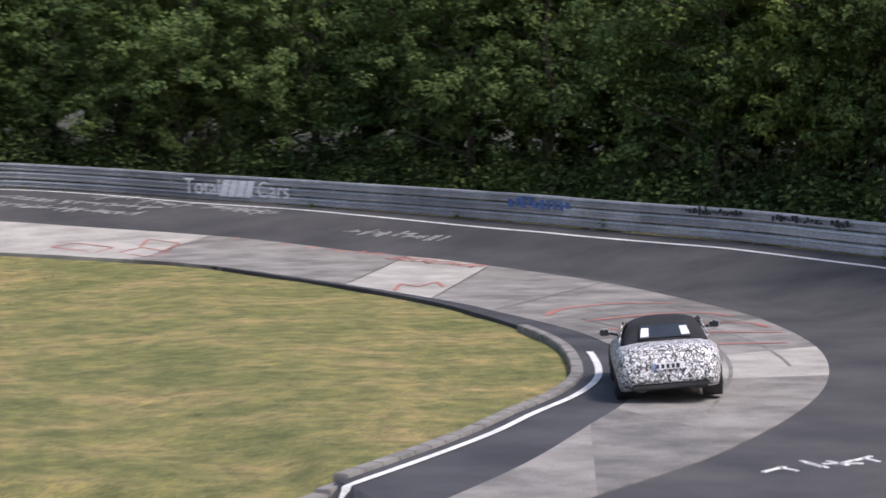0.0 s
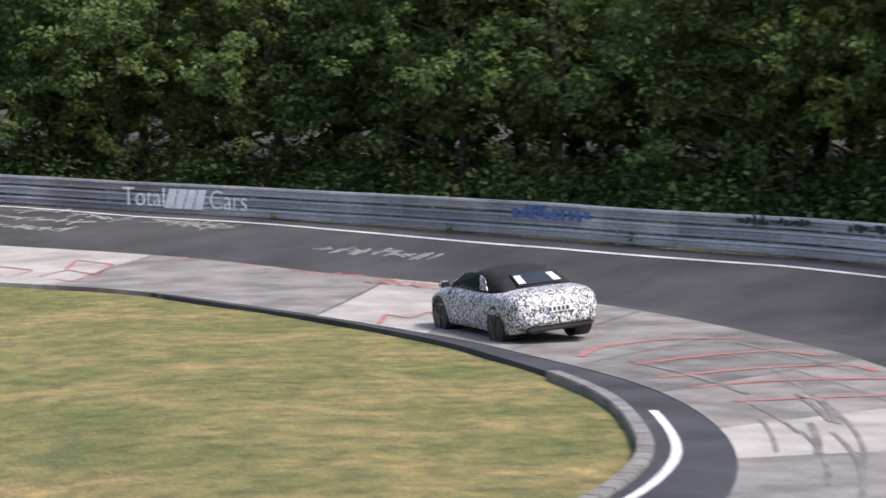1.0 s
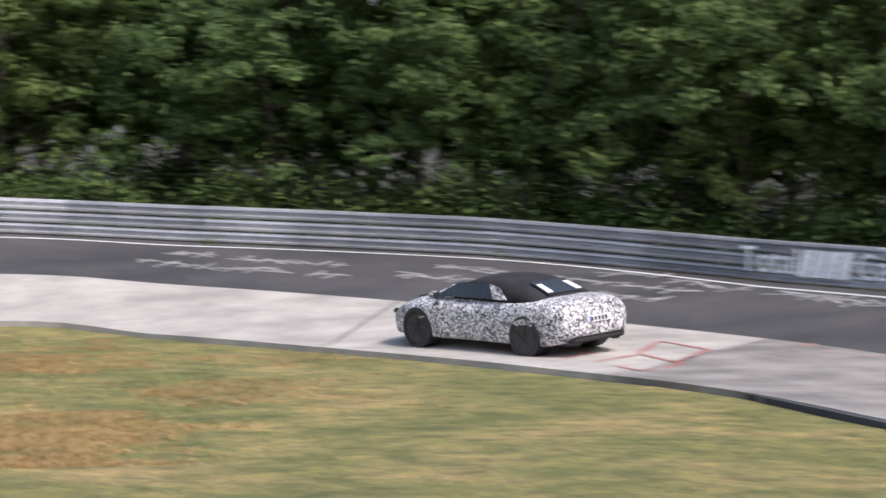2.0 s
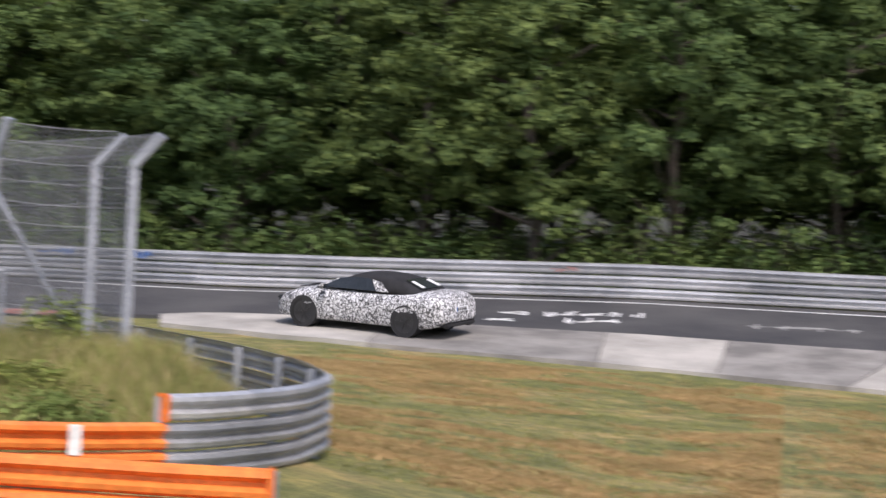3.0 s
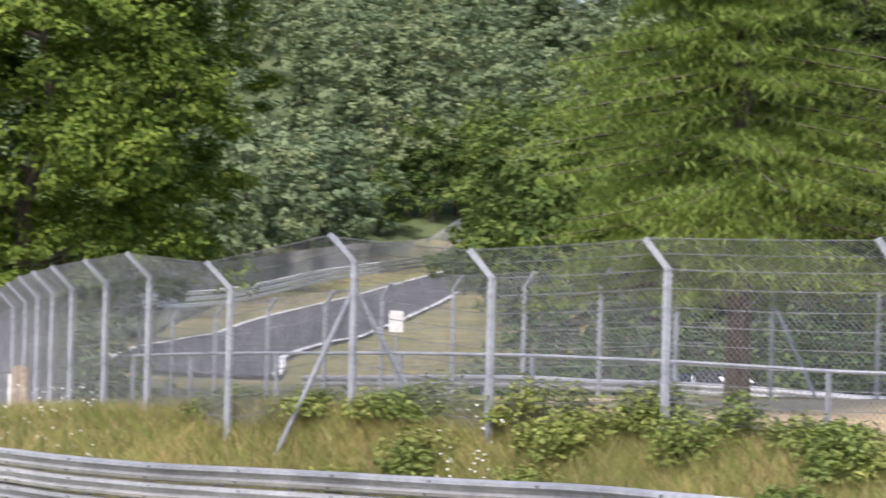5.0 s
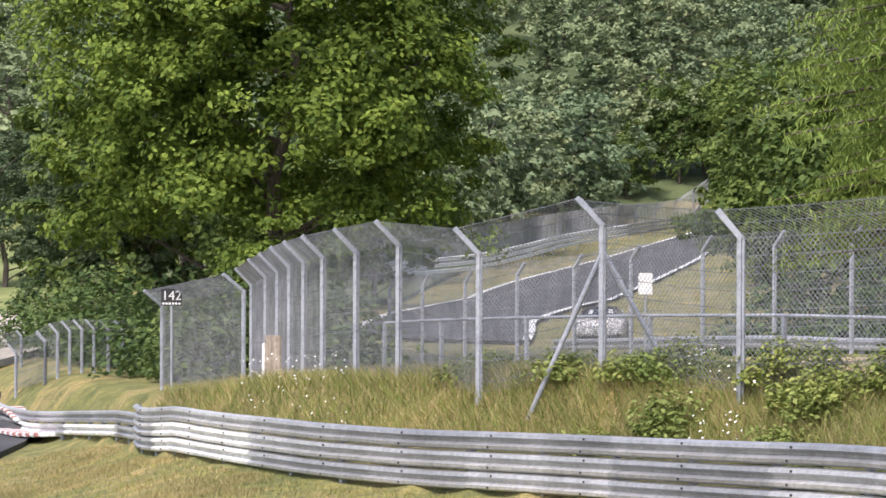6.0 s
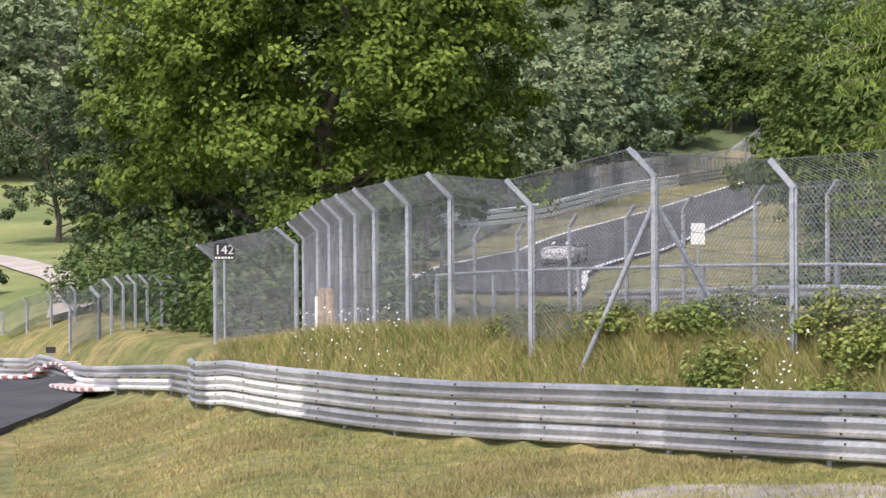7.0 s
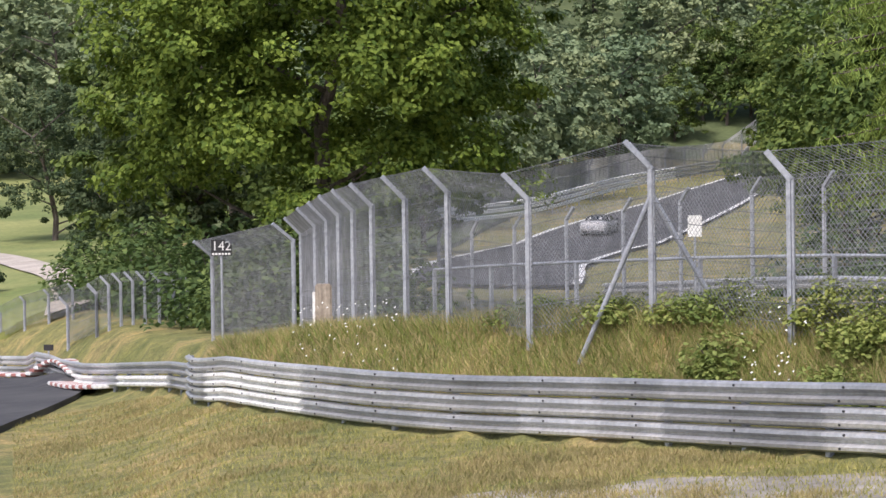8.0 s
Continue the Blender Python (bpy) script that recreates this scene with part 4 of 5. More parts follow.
# far trees wear the leaf colour with distance haze painted in
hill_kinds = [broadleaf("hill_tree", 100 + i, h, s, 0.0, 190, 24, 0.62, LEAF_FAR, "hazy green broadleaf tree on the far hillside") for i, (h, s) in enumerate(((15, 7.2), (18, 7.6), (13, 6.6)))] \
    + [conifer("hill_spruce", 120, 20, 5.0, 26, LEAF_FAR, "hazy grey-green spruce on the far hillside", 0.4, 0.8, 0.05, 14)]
hill, slope = [], []
for b in np.arange(31, 66, 1.3):
    for d in np.arange(125, 475, 23.0):
        fence_at = 122 + max(0.0, 47.4 - b) * 31
        if (b < 36 and d < 150) or (36 <= b < 39.6 and d < 120) or (39.6 <= b < 48.6 and d < 206 + (46.4 - b) * 26) or (48.6 <= b and d < 145) or (b > 53 and d < 225):
            continue
        if 38.2 < b < 41.8 and 200 < d < 312:
            continue
        (hill if d > 215 else slope).append(site(b + rng.normal() * 0.35, d + rng.normal() * 6))
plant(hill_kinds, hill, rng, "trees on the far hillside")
mid_kinds = [broadleaf("bank_tree", 130 + i, h, s, 0.0, 260, 40, 0.3, LEAF_MID, "green broadleaf tree on the bank") for i, (h, s) in enumerate(((9, 4.2), (12, 4.6)))]
plant(mid_kinds, slope + [site(b, d) for b, d in ((35.6, 92), (36.8, 98), (37.9, 104), (38.6, 118), (52.7, 104), (40.0, 360), (39.9, 318), (40.4, 330), (40.9, 334), (41.4, 330), (41.9, 332), (42.5, 322), (40.6, 350), (41.6, 352))], rng, "trees on the bank")

for b, d, h, sp, seed in ((55.55, 164, 10, 3.6, 140), (54.6, 172, 11, 3.8, 141), (53.9, 120, 9.5, 2.7, 142), (53.2, 112, 10.5, 2.8, 143), (54.4, 128, 6.5, 2.4, 144), (52.5, 104, 9, 2.6, 145), (57.6, 118, 1.8, 1.6, 146)):
    tree = broadleaf("meadow_tree", seed, h, sp, 0.0, 260, 56, 0.2, LEAF_DARK, "dense dark green round tree at the foot of the meadow")
    tree.matrix_basis = at(site(b, d), seed * 31)


# ---- ground cover ----
def floor_patch(name, left, right, mat, lift, label, across=8):
    return tagged(strip(name, left, right, mat, lift, across, 60), label, "ground", kind="structure")


floor_patch("forest_floor", offset(edge, -1.6), offset(edge, -110), FOREST, 0.02, "dark brown-green ground under the forest trees", 40)
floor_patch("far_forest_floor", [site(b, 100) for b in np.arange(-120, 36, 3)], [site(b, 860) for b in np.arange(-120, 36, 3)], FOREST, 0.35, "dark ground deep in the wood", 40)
floor_patch("forest_floor", [site(b, 84) for b in np.arange(15, 40, 0.5)], [site(b, 125) for b in np.arange(15, 40, 0.5)], FOREST, 0.03, "dark brown-green ground under the spruces", 20)
floor_patch("hill_floor", [site(b, max(160.0, 200 + (46.4 - b) * 26) if b > 41.4 else 322) for b in np.arange(34, 53.2, 0.4)], [site(b, 495) for b in np.arange(34, 53.2, 0.4)], UNDERGROWTH, 0.25, "green undergrowth on the far hillside", 50)
floor_patch("sand_patch", [site(b, 41.2 + max(0, b - 33) * 0.6) for b in np.arange(18, 40, 0.4)], [site(b, 55.5 - max(0, 24 - b) * 1.2) for b in np.arange(18, 40, 0.4)], SAND, 0.03, "dry pale sand inside the fenced enclosure", 18)
floor_patch("meadow", [site(b, 102) for b in np.arange(53.2, 66, 0.4)], [site(b, 480) for b in np.arange(53.2, 66, 0.4)], MEADOW, 0.22, "green meadow bank rising to the trees", 60)
GRAVEL = two_scale("bare_gravel", (0.17, 0.155, 0.135), (0.34, 0.31, 0.27), 0.9, 14.0, 0.95, relief=0.5)
g_far = [site(b, d) for b, d in ((38, 35.6), (40, 36.0), (41.3, 36.6), (43, 37.2), (44.5, 36.6), (46.1, 37.4), (48, 37.0), (49.7, 37.4))]
g_near = [site(b, d) for b, d in ((38, 30), (40, 30.4), (41.3, 31), (43, 31.6), (44.5, 32), (46.1, 33), (48, 34.5), (49.7, 36.2))]
floor_patch("bare_ground", spline(g_far, 0.5), spline(g_near, 0.5), GRAVEL, -0.045, "bare grey gravelly ground showing through the grass", 20)
tagged(draped("path", spline([site(b, d) for b, d in ((55.25, 99), (55.21, 103), (55.13, 109.6), (55.41, 123.2), (55.99, 134.2), (56.69, 148), (57.6, 160))], 2.0), 1.9, PATH, 0.3), "pale gravel path winding up the meadow", "path", kind="structure")

# the other track at the far left, with its red and white kerbs
side_l = spline([site(b, d) for b, d in ((57.5, 62), (56.6, 68), (55.6, 74), (55.0, 80), (55.2, 86), (56.5, 92), (60, 98))], 1.0)
side_r = spline([site(b, d) for b, d in ((66, 62), (65, 68), (64, 74), (63, 80), (63, 86), (63.5, 90), (64, 96))], 1.0)
tagged(strip("side_road", side_l, side_r, ASPHALT, 0.10, 8), "grey asphalt bend with kerbs at the far end", "road", kind="structure")
kerb_strip = tagged(new("red_white_kerb"), "low kerb in faded red and white blocks", "kerb", kind="structure")
blocks = resample(spline([site(b, d) for b, d in ((55.0, 84.0), (55.4, 88.4), (56.03, 91.6), (56.73, 93.8), (57.6, 95.5))], 0.4), 30)
for k, (a, b) in enumerate(zip(blocks, blocks[1:])):
    bm = bmesh.new()
    m, t = (a + b) / 2, b - a
    box(bm, Matrix.Translation((m.x, m.y, land(m.x, m.y) + 0.14)) @ pose(0, 0, 0, 0, 0, math.degrees(math.atan2(t.y, t.x))), t.length - 0.01, 1.0, 0.1, 0.02)
    part("kerb_block", bm, (WHITE, RED)[k % 2], kerb_strip)


spur_kerb = tagged(new("red_white_kerb"), "wide low kerb of red and white bars at the track edge", "kerb", kind="structure")
blocks = resample(spline([site(b, d) for b, d in ((55.25, 84.0), (55.05, 81.5), (54.8, 79.2), (54.5, 77.3))], 0.4), 16)
for k, (a, b) in enumerate(zip(blocks, blocks[1:])):
    bm = bmesh.new()
    m, t = (a + b) / 2, b - a
    box(bm, Matrix.Translation((m.x, m.y, land(m.x, m.y) + 0.13)) @ pose(0, 0, 0, 0, 0, math.degrees(math.atan2(t.y, t.x))), t.length - 0.01, 1.5 - 0.05 * k, 0.1, 0.02)
    part("kerb_block", bm, (WHITE, RED)[k % 2], spur_kerb)
inner_kerb = tagged(new("red_white_kerb"), "low red and white kerb beside the track behind the fence", "kerb", kind="structure")
blocks = resample(spline([site(b, d) for b, d in ((12.0, 72.2), (15, 73), (18.5, 73.3))], 0.4), 20)
for k, (a, b) in enumerate(zip(blocks, blocks[1:])):
    bm = bmesh.new()
    m, t = (a + b) / 2, b - a
    box(bm, Matrix.Translation((m.x, m.y, land(m.x, m.y) + 0.03)) @ pose(0, 0, 0, 0, 0, math.degrees(math.atan2(t.y, t.x))), t.length - 0.01, 0.7, 0.12, 0.02)
    part("kerb_block", bm, (CONCRETE_LIGHT, RED)[k % 2], inner_kerb)


def blades(count, where, height, width, seed, lean=0.5):
    """Thin bent grass blades at places given by where(rng)."""
    r = np.random.default_rng(seed)
    pts = np.array([where(r) for _ in range(count)])
    z = np.array([land(x, y) for x, y in pts]) - 0.06
    h = height * r.uniform(0.45, 1.25, count)
    a = r.uniform(0, 2 * np.pi, count)
    w = np.stack([np.cos(a), np.sin(a)], 1) * width * r.uniform(0.6, 1.3, (count, 1))
    tip = pts + r.normal(size=(count, 2)) * (h * lean)[:, None]
    v = np.zeros((count, 3, 3))
    v[:, 0, :2], v[:, 1, :2], v[:, 2, :2] = pts - w, pts + w, tip
    v[:, 0, 2] = v[:, 1, 2] = z
    v[:, 2, 2] = z + h
    return v.reshape(-1, 3), np.arange(count * 3).reshape(-1, 3)


def blade_field(name, count, where, height, width, seed, mat, label, lean=0.5):
    v, f = blades(count, where, height, width, seed, lean)
    return tagged(part(name, tri_mesh(name, v, f, mat), None), label, "grass", kind="stuff")


def verge(r, b0=8.0, b1=52.4, deep=None):
    """A place between the near rail and the fence."""
    b = r.uniform(b0, b1)
    foot = np.interp(b, [8, 11, 16, 24.6, 33.8, 38.2, 44.2, 49.2, 51.3, 52.6], [35.5, 31.6, 29.6, 31.2, 34.8, 37.8, 43.8, 50.2, 56, 61.5])
    crest = np.interp(b, [8, 10, 14, 20, 32, 40, 43, 47, 50, 52.6], [39, 38.5, 37.8, 38, 39, 43, 46, 51, 57, 64])
    p = site(b, foot + (crest - foot) * r.uniform(0, 1))
    return p.x, p.y


SCORCH = leaf_material("scorched_blades", (0.36, 0.235, 0.11), (0.60, 0.42, 0.22))
LAWN = leaf_material("lawn_blades", (0.22, 0.24, 0.075), (0.40, 0.385, 0.15))
HAY = leaf_material("hay_blades", (0.34, 0.26, 0.12), (0.56, 0.44, 0.23))


def apron(r):
    b = r.uniform(-9, 9)
    b -= abs(r.normal()) * 4 if b < -3 else 0
    d = r.uniform(34, 64 + min(0.0, (b + 2) * 0.6))
    p = site(b, d)
    return p.x, p.y


def near_lawn(r):
    b, k = r.uniform(37, 56.5), r.uniform(0.5, 0.985)
    foot = np.interp(b, [36, 38.2, 44.2, 49.2, 51.3, 52.6, 53.5, 54.5, 56.7], [36, 37, 43, 49, 54.5, 60.5, 70, 73, 72])
    p = site(b, foot * k)
    return p.x, p.y


def dry(where, r):
    """Places of where() that lie in dry patches."""
    while True:
        x, y = where(r)
        if noise.noise((x * 0.22, y * 0.22, 7)) + 0.6 * noise.noise((x * 0.9, y * 0.9, 3)) > 0.12 + r.normal() * 0.12:
            return x, y


blade_field("apron_grass", 100000, lambda r: dry(apron, r), 0.06, 0.022, 203, SCORCH, "dry brown grass beside the concrete")
blade_field("apron_green", 16000, apron, 0.06, 0.018, 204, LAWN, "short green grass beside the concrete")
blade_field("lawn_grass", 36000, near_lawn, 0.09, 0.010, 205, LAWN, "short green grass before the guard rail")
blade_field("lawn_hay", 80000, lambda r: dry(near_lawn, r), 0.09, 0.010, 206, HAY, "dry yellow grass before the guard rail")
blade_field("verge_grass", 52000, verge, 0.32, 0.010, 207, WEED, "tall green grass on the verge", 0.6)
blade_field("verge_straw", 52000, verge, 0.34, 0.008, 208, STRAW, "tall dry grass stalks on the verge", 0.6)

weeds = [bush("verge_weed", 210 + i, h, s, 34, 34, 0.09, WEED, "leafy green weed clump on the verge", "plant") for i, (h, s) in enumerate(((0.6, 0.6), (0.8, 0.7), (0.42, 0.55), (0.5, 0.8)))]
wr = np.random.default_rng(9)
plant(weeds, [Vector((*verge(wr, 12, 46), 0)) for _ in range(40)] + [site(b, d) for b, d in ((40.5, 43.3), (41.3, 43.8), (42.2, 44.6), (38.5, 41.5), (39.3, 42), (36.5, 40.3), (43.6, 45.6), (34.8, 39.6), (41.8, 44.0), (36.9, 40.6), (33.5, 39))], wr, "weeds on the verge")
for k, (b0, b1, n) in enumerate(((48.4, 50.6, 70), (39.8, 41.2, 40), (14, 15.5, 10))):
    r = np.random.default_rng(300 + k)
    pts = np.array([verge(r, b0, b1) for _ in range(n)])
    c = np.array([(x, y, land(x, y) + r.uniform(0.3, 0.6)) for x, y in pts])
    v, f = leaves(c, np.tile(np.array([0.2, -0.6, 0.7]), (n, 1)), 0.045, r)
    tagged(part("daisies", tri_mesh("daisies", v, f, PETAL), None), "white ox-eye daisies in the tall verge grass", "flowers", kind="stuff")


# ---- signs, boards and posts ----
def lettering(text, size, mat, place, parent=None, name="lettering", warp=None):
    """Raised letters; place turns flat letter coordinates into the world."""
    cu = bpy.data.curves.new(name, "FONT")
    cu.body, cu.size, cu.extrude, cu.align_x, cu.align_y = text, size, 0.004, "CENTER", "CENTER"
    tmp = new("tmp", cu)
    bpy.context.view_layer.update()
    me = bpy.data.meshes.new_from_object(tmp.evaluated_get(bpy.context.evaluated_depsgraph_get()))
    bpy.data.objects.remove(tmp)
    for v in me.vertices:
        v.co = place(v.co)
    me.materials.clear()
    me.materials.append(mat)
    me.name = name
    return part(name, me, None, parent)


def facing(p):
    """A pose upright at p, turned to the lookout."""
    d = Vector((EYE[0] - p.x, EYE[1] - p.y))
    return Matrix.Translation(p) @ pose(0, 0, 0, 0, 0, math.degrees(math.atan2(d.y, d.x)) + 90)


def board(name, p, w, h, mat, label, text="", stands=True):
    thing = tagged(new(name), label, "sign")
    thing.matrix_basis = facing(p)
    bm = bmesh.new()
    box(bm, Matrix.Translation((0, 0, 0)), w, 0.02, h, 0.006)
    part("panel", bm, mat, thing)
    if text:
        lettering(text, h * 0.8, WHITE, lambda c: Vector((c.x, -0.015 - c.z, c.y + h * 0.08)), thing)
        for k in range(6):
            bm = bmesh.new()
            box(bm, Matrix.Translation((-w * 0.4 + k * w * 0.155, -0.014, -h * 0.38)), w * 0.11, 0.008, h * 0.12)
            part("bar", bm, WHITE, thing)
    if stands:
        ground_z = land(p.x, p.y)
        bm = bmesh.new()
        rod(bm, (0, 0.03, ground_z - p.z - 0.1), (0, 0.03, h * 0.3), 0.03, 8)
        part("stake", bm, STEEL_POST, thing)
    return thing


def over(b, d, up):
    p = site(b, d)
    return Vector((p.x, p.y, land(p.x, p.y) + up))


board("marshal_sign", over(52.08, 66.0, 2.25), 0.5, 0.4, BLACK, "small black marshal post sign with white number", "142")
board("white_board", over(52.45, 61.6, 0.55), 0.42, 0.36, WHITE, "blank white board behind the guard rail end")
board("white_sign", over(42.1, 66, 1.75), 0.34, 0.52, WHITE, "white rectangular sign beyond the fence")
board("white_notice", over(20.0, 51.4, 1.95), 0.3, 0.68, WHITE, "tall white notice on a fence post")
board("white_notice", over(21.1, 56, 1.0), 0.36, 0.42, WHITE, "small white notice on a post")
board("dark_board", over(26.6, 57.5, 1.35), 1.0, 0.22, BLACK, "long dark board on the fence")
board("rail_number", site(11.85, 29.72, 0.40 + 0.7 + 0.5), 0.14, 0.34, WHITE, "white marker plate on the orange rail", "", False)
board("rail_sign", over(55.72, 89.6, 1.0), 0.32, 0.2, BLACK, "tiny black sign on the far rail")

stump = tagged(new("wooden_post"), "thick weathered wooden post on the verge", "post")
sp = over(49.95, 58.5, 0)
stump.matrix_basis = facing(sp)
bm = bmesh.new()
box(bm, Matrix.Translation((0, 0, 0.45)), 0.34, 0.3, 1.1, 0.03)
for v in bm.verts:
    v.co.x += noise.noise(v.co * 3) * 0.03
    v.co.z += noise.noise(v.co * 5 + Vector((3, 0, 0))) * 0.04 if v.co.z > 0.8 else 0
part("timber", bm, WOOD, stump)
bm = bmesh.new()
box(bm, Matrix.Translation((-0.2, -0.03, 0.4)), 0.07, 0.12, 0.85, 0.01)
part("batten", bm, WHITE, stump)
rock = tagged(new("concrete_block"), "upright grey concrete block by the fence", "block")
rock.matrix_basis = facing(over(18.6, 50, 0))
bm = bmesh.new()
box(bm, Matrix.Translation((0, 0, 0.8)), 0.36, 0.3, 1.8, 0.04)
part("block", bm, CONCRETE_DARK, rock)
frame_rail = tagged(new("field_gate"), "low tubular field gate behind the fence", "gate")
pa, pb = over(20.9, 54.5, 0), over(25.2, 55, 0)
for q in (pa, pa.lerp(pb, 0.5), pb):
    bm = bmesh.new()
    rod(bm, q - Vector((0, 0, 0.1)), q + Vector((0, 0, 1.15)), 0.035, 8)
    part("upright", bm, STEEL_POST, frame_rail)
for h in (0.7, 1.15):
    bm = bmesh.new()
    rod(bm, pa + Vector((0, 0, h)), pb + Vector((0, 0, h)), 0.035, 8)
    part("bar", bm, STEEL_POST, frame_rail)


# ---- paint on rail, road and concrete ----
def on_rail(line, s0):
    """Letters laid on the face of a rail, s0 metres along it."""
    def place(c):
        s, i = s0 + c.x, 0
        while i < len(line) - 2 and s > (line[i + 1] - line[i]).length:
            s -= (line[i + 1] - line[i]).length
            i += 1
        t = (line[i + 1] - line[i]).normalized()
        p = line[i] + t * s
        n = Vector((-t.y, t.x, 0))
        return Vector((p.x, p.y, line[i].z + 0.52 + c.y)) + n * (0.107 + c.z)
    return place


def along(line, q):
    i = nearest(line, q)
    return sum((b - a).length for a, b in zip(line[:i], line[1:i + 1]))


marks = tagged(new("rail_lettering"), "white hand-painted words on the guard rail", "graffiti")
mirror = lambda f: (lambda c: f(Vector((-c.x, c.y, c.z))))
s_m = along(far_line, (21.6, 62.6))
lettering("Total", 0.85, LETTER, mirror(on_rail(far_line, s_m + 1.75)), marks)
lettering("Cars", 0.85, LETTER, mirror(on_rail(far_line, s_m - 1.75)), marks)
for k in range(4):
    bm = bmesh.new()
    f = mirror(on_rail(far_line, s_m))
    x = -0.75 + k * 0.4
    quad = [(x - 0.15, -0.3), (x + 0.2, -0.3), (x + 0.4, 0.32), (x + 0.05, 0.32)]
    a = [bm.verts.new(f(Vector((u, v, 0.006)))) for u, v in quad]
    b2 = [bm.verts.new(f(Vector((u, v, -0.01)))) for u, v in quad]
    bm.faces.new(a)
    bm.faces.new(b2[::-1])
    for i in range(4):
        bm.faces.new((a[i], b2[i], b2[(i + 1) % 4], a[(i + 1) % 4]))
    part("slanted_bar", bm, LETTER, marks)


def scrawl(name, line, s0, length, mat, label, seed, low=-0.2, high=0.35, n=14):
    """Illegible writing on a rail: a row of short bars."""
    r = random.Random(seed)
    thing = tagged(new(name), label, "graffiti")
    f = mirror(on_rail(line, s0))
    for k in range(n):
        x = (k + 0.5) / n * length - length / 2
        y0, y1 = low + r.uniform(0, 0.12), high - r.uniform(0, 0.15)
        w, tilt = length / n * r.uniform(0.25, 0.4), r.uniform(-0.08, 0.08)
        quad = [(x - w, y0), (x + w, y0), (x + w + tilt, y1), (x - w + tilt, y1)]
        me = mesh_from("bar", [f(Vector((u, v, 0.005))) for u, v in quad] + [f(Vector((u, v, -0.01))) for u, v in quad], [(0, 1, 2, 3), (0, 4, 5, 1), (1, 5, 6, 2), (2, 6, 7, 3), (3, 7, 4, 0)], mat)
        part("bar", me, None, thing)
    return thing


scrawl("rail_scrawl", far_line, along(far_line, (26.1, 47.5)), 3.4, BLUE, "blue sprayed scrawl on the guard rail", 1, 0.0, 0.4, 10)
scrawl("rail_scrawl", far_line, along(far_line, (27.6, 39.0)), 3.0, BLACK, "black sprayed scrawl on the guard rail", 2, 0.2, 0.48, 18)
scrawl("rail_scrawl", far_line, along(far_line, (27.8, 33.5)), 4.0, BLACK, "black sprayed scrawl on the guard rail", 3, 0.2, 0.45, 20)
scrawl("rail_scrawl", far_line, along(far_line, tuple(site(10.6, 79).xy)), 0.6, BLUE, "blue sprayed patch on the guard rail", 4, 0.2, 0.45, 3)
scrawl("rail_scrawl", far_line, along(far_line, tuple(site(12.6, 81).xy)), 1.2, BLUE, "blue sprayed patch on the guard rail", 5, 0.2, 0.45, 5)
scrawl("rail_scrawl", far_line, along(far_line, tuple(site(1.9, 75.6).xy)), 0.9, RED, "small red scrawl on the guard rail", 6, 0.2, 0.4, 6)
scrawl("rail_scrawl", near, along(near, tuple(site(18.4, 28.9).xy)), 2.6, BLACK, "black sprayed scrawl on the near rail", 7, 0.25, 0.45, 16)
scrawl("rail_scrawl", near, along(near, tuple(site(24.9, 30.5).xy)), 1.1, RED, "red sprayed scrawl on the near rail", 8, 0.25, 0.47, 8)


def road_marks(name, centre, heading, rows, mat, label, seed, lift, size=0.8, length=6.0):
    """Illegible chalk writing: bars laid on the road."""
    r = random.Random(seed)
    thing = tagged(new(name), label, "graffiti")
    h = radians(heading)
    ux, uy = Vector((math.cos(h), math.sin(h), 0)), Vector((-math.sin(h), math.cos(h), 0))
    c = Vector((*centre, 0))
    for row in range(rows):
        n = int(length / 0.55)
        for k in range(n):
            if r.random() < 0.18:
                continue
            x = (k + 0.5) / n * length - length / 2 + r.uniform(-0.1, 0.1)
            y = (row - (rows - 1) / 2) * size * 1.4 + r.uniform(-0.08, 0.08)
            for stroke in range(r.randint(2, 3)):
                a = r.choice((0, 85, 95, 25, -25, 90))
                ln, w = r.uniform(0.2, 0.5) * size, 0.045
                ca, sa = math.cos(radians(a)), math.sin(radians(a))
                o = (x + r.uniform(-0.15, 0.15), y + r.uniform(-0.2, 0.2) * size)
                quad = [(-ln, -w), (ln, -w), (ln, w), (-ln, w)]
                pts = [c + ux * (o[0] + u * ca - v * sa) + uy * (o[1] + u * sa + v * ca) for u, v in quad]
                me = mesh_from("bar", [(p.x, p.y, land(p.x, p.y) + lift) for p in pts] + [(p.x, p.y, land(p.x, p.y) + lift - 0.02) for p in pts], [(0, 1, 2, 3), (0, 4, 5, 1), (1, 5, 6, 2), (2, 6, 7, 3), (3, 7, 4, 0)], mat)
                part("bar", me, None, thing)
    return thing


road_marks("road_writing", (19.6, 63.5), 116, 1, CHALK, "yellowed chalk words along the edge line", 11, 0.042, 1.2, 9)
road_marks("road_writing", (15.6, 66.4), 127, 2, CHALK, "white chalk words on the asphalt", 12, 0.042, 1.0, 8)
road_marks("road_writing", (22.8, 51.5), 108, 1, CHALK, "faint chalk words on the asphalt", 13, 0.042, 0.8, 5)
road_marks("road_writing", (9.5, 71.6), 140, 2, CHALK, "white chalk words on the asphalt", 14, 0.042, 1.0, 6)
road_marks("road_writing", tuple(site(1.6, 71.8).xy), 186, 2, WHITE, "white chalk letters on the asphalt", 15, 0.042, 0.8, 4)
road_marks("road_writing", tuple(site(-3.4, 70.9).xy), 178, 1, CHALK, "white chalk outline on the asphalt", 16, 0.042, 0.7, 3)
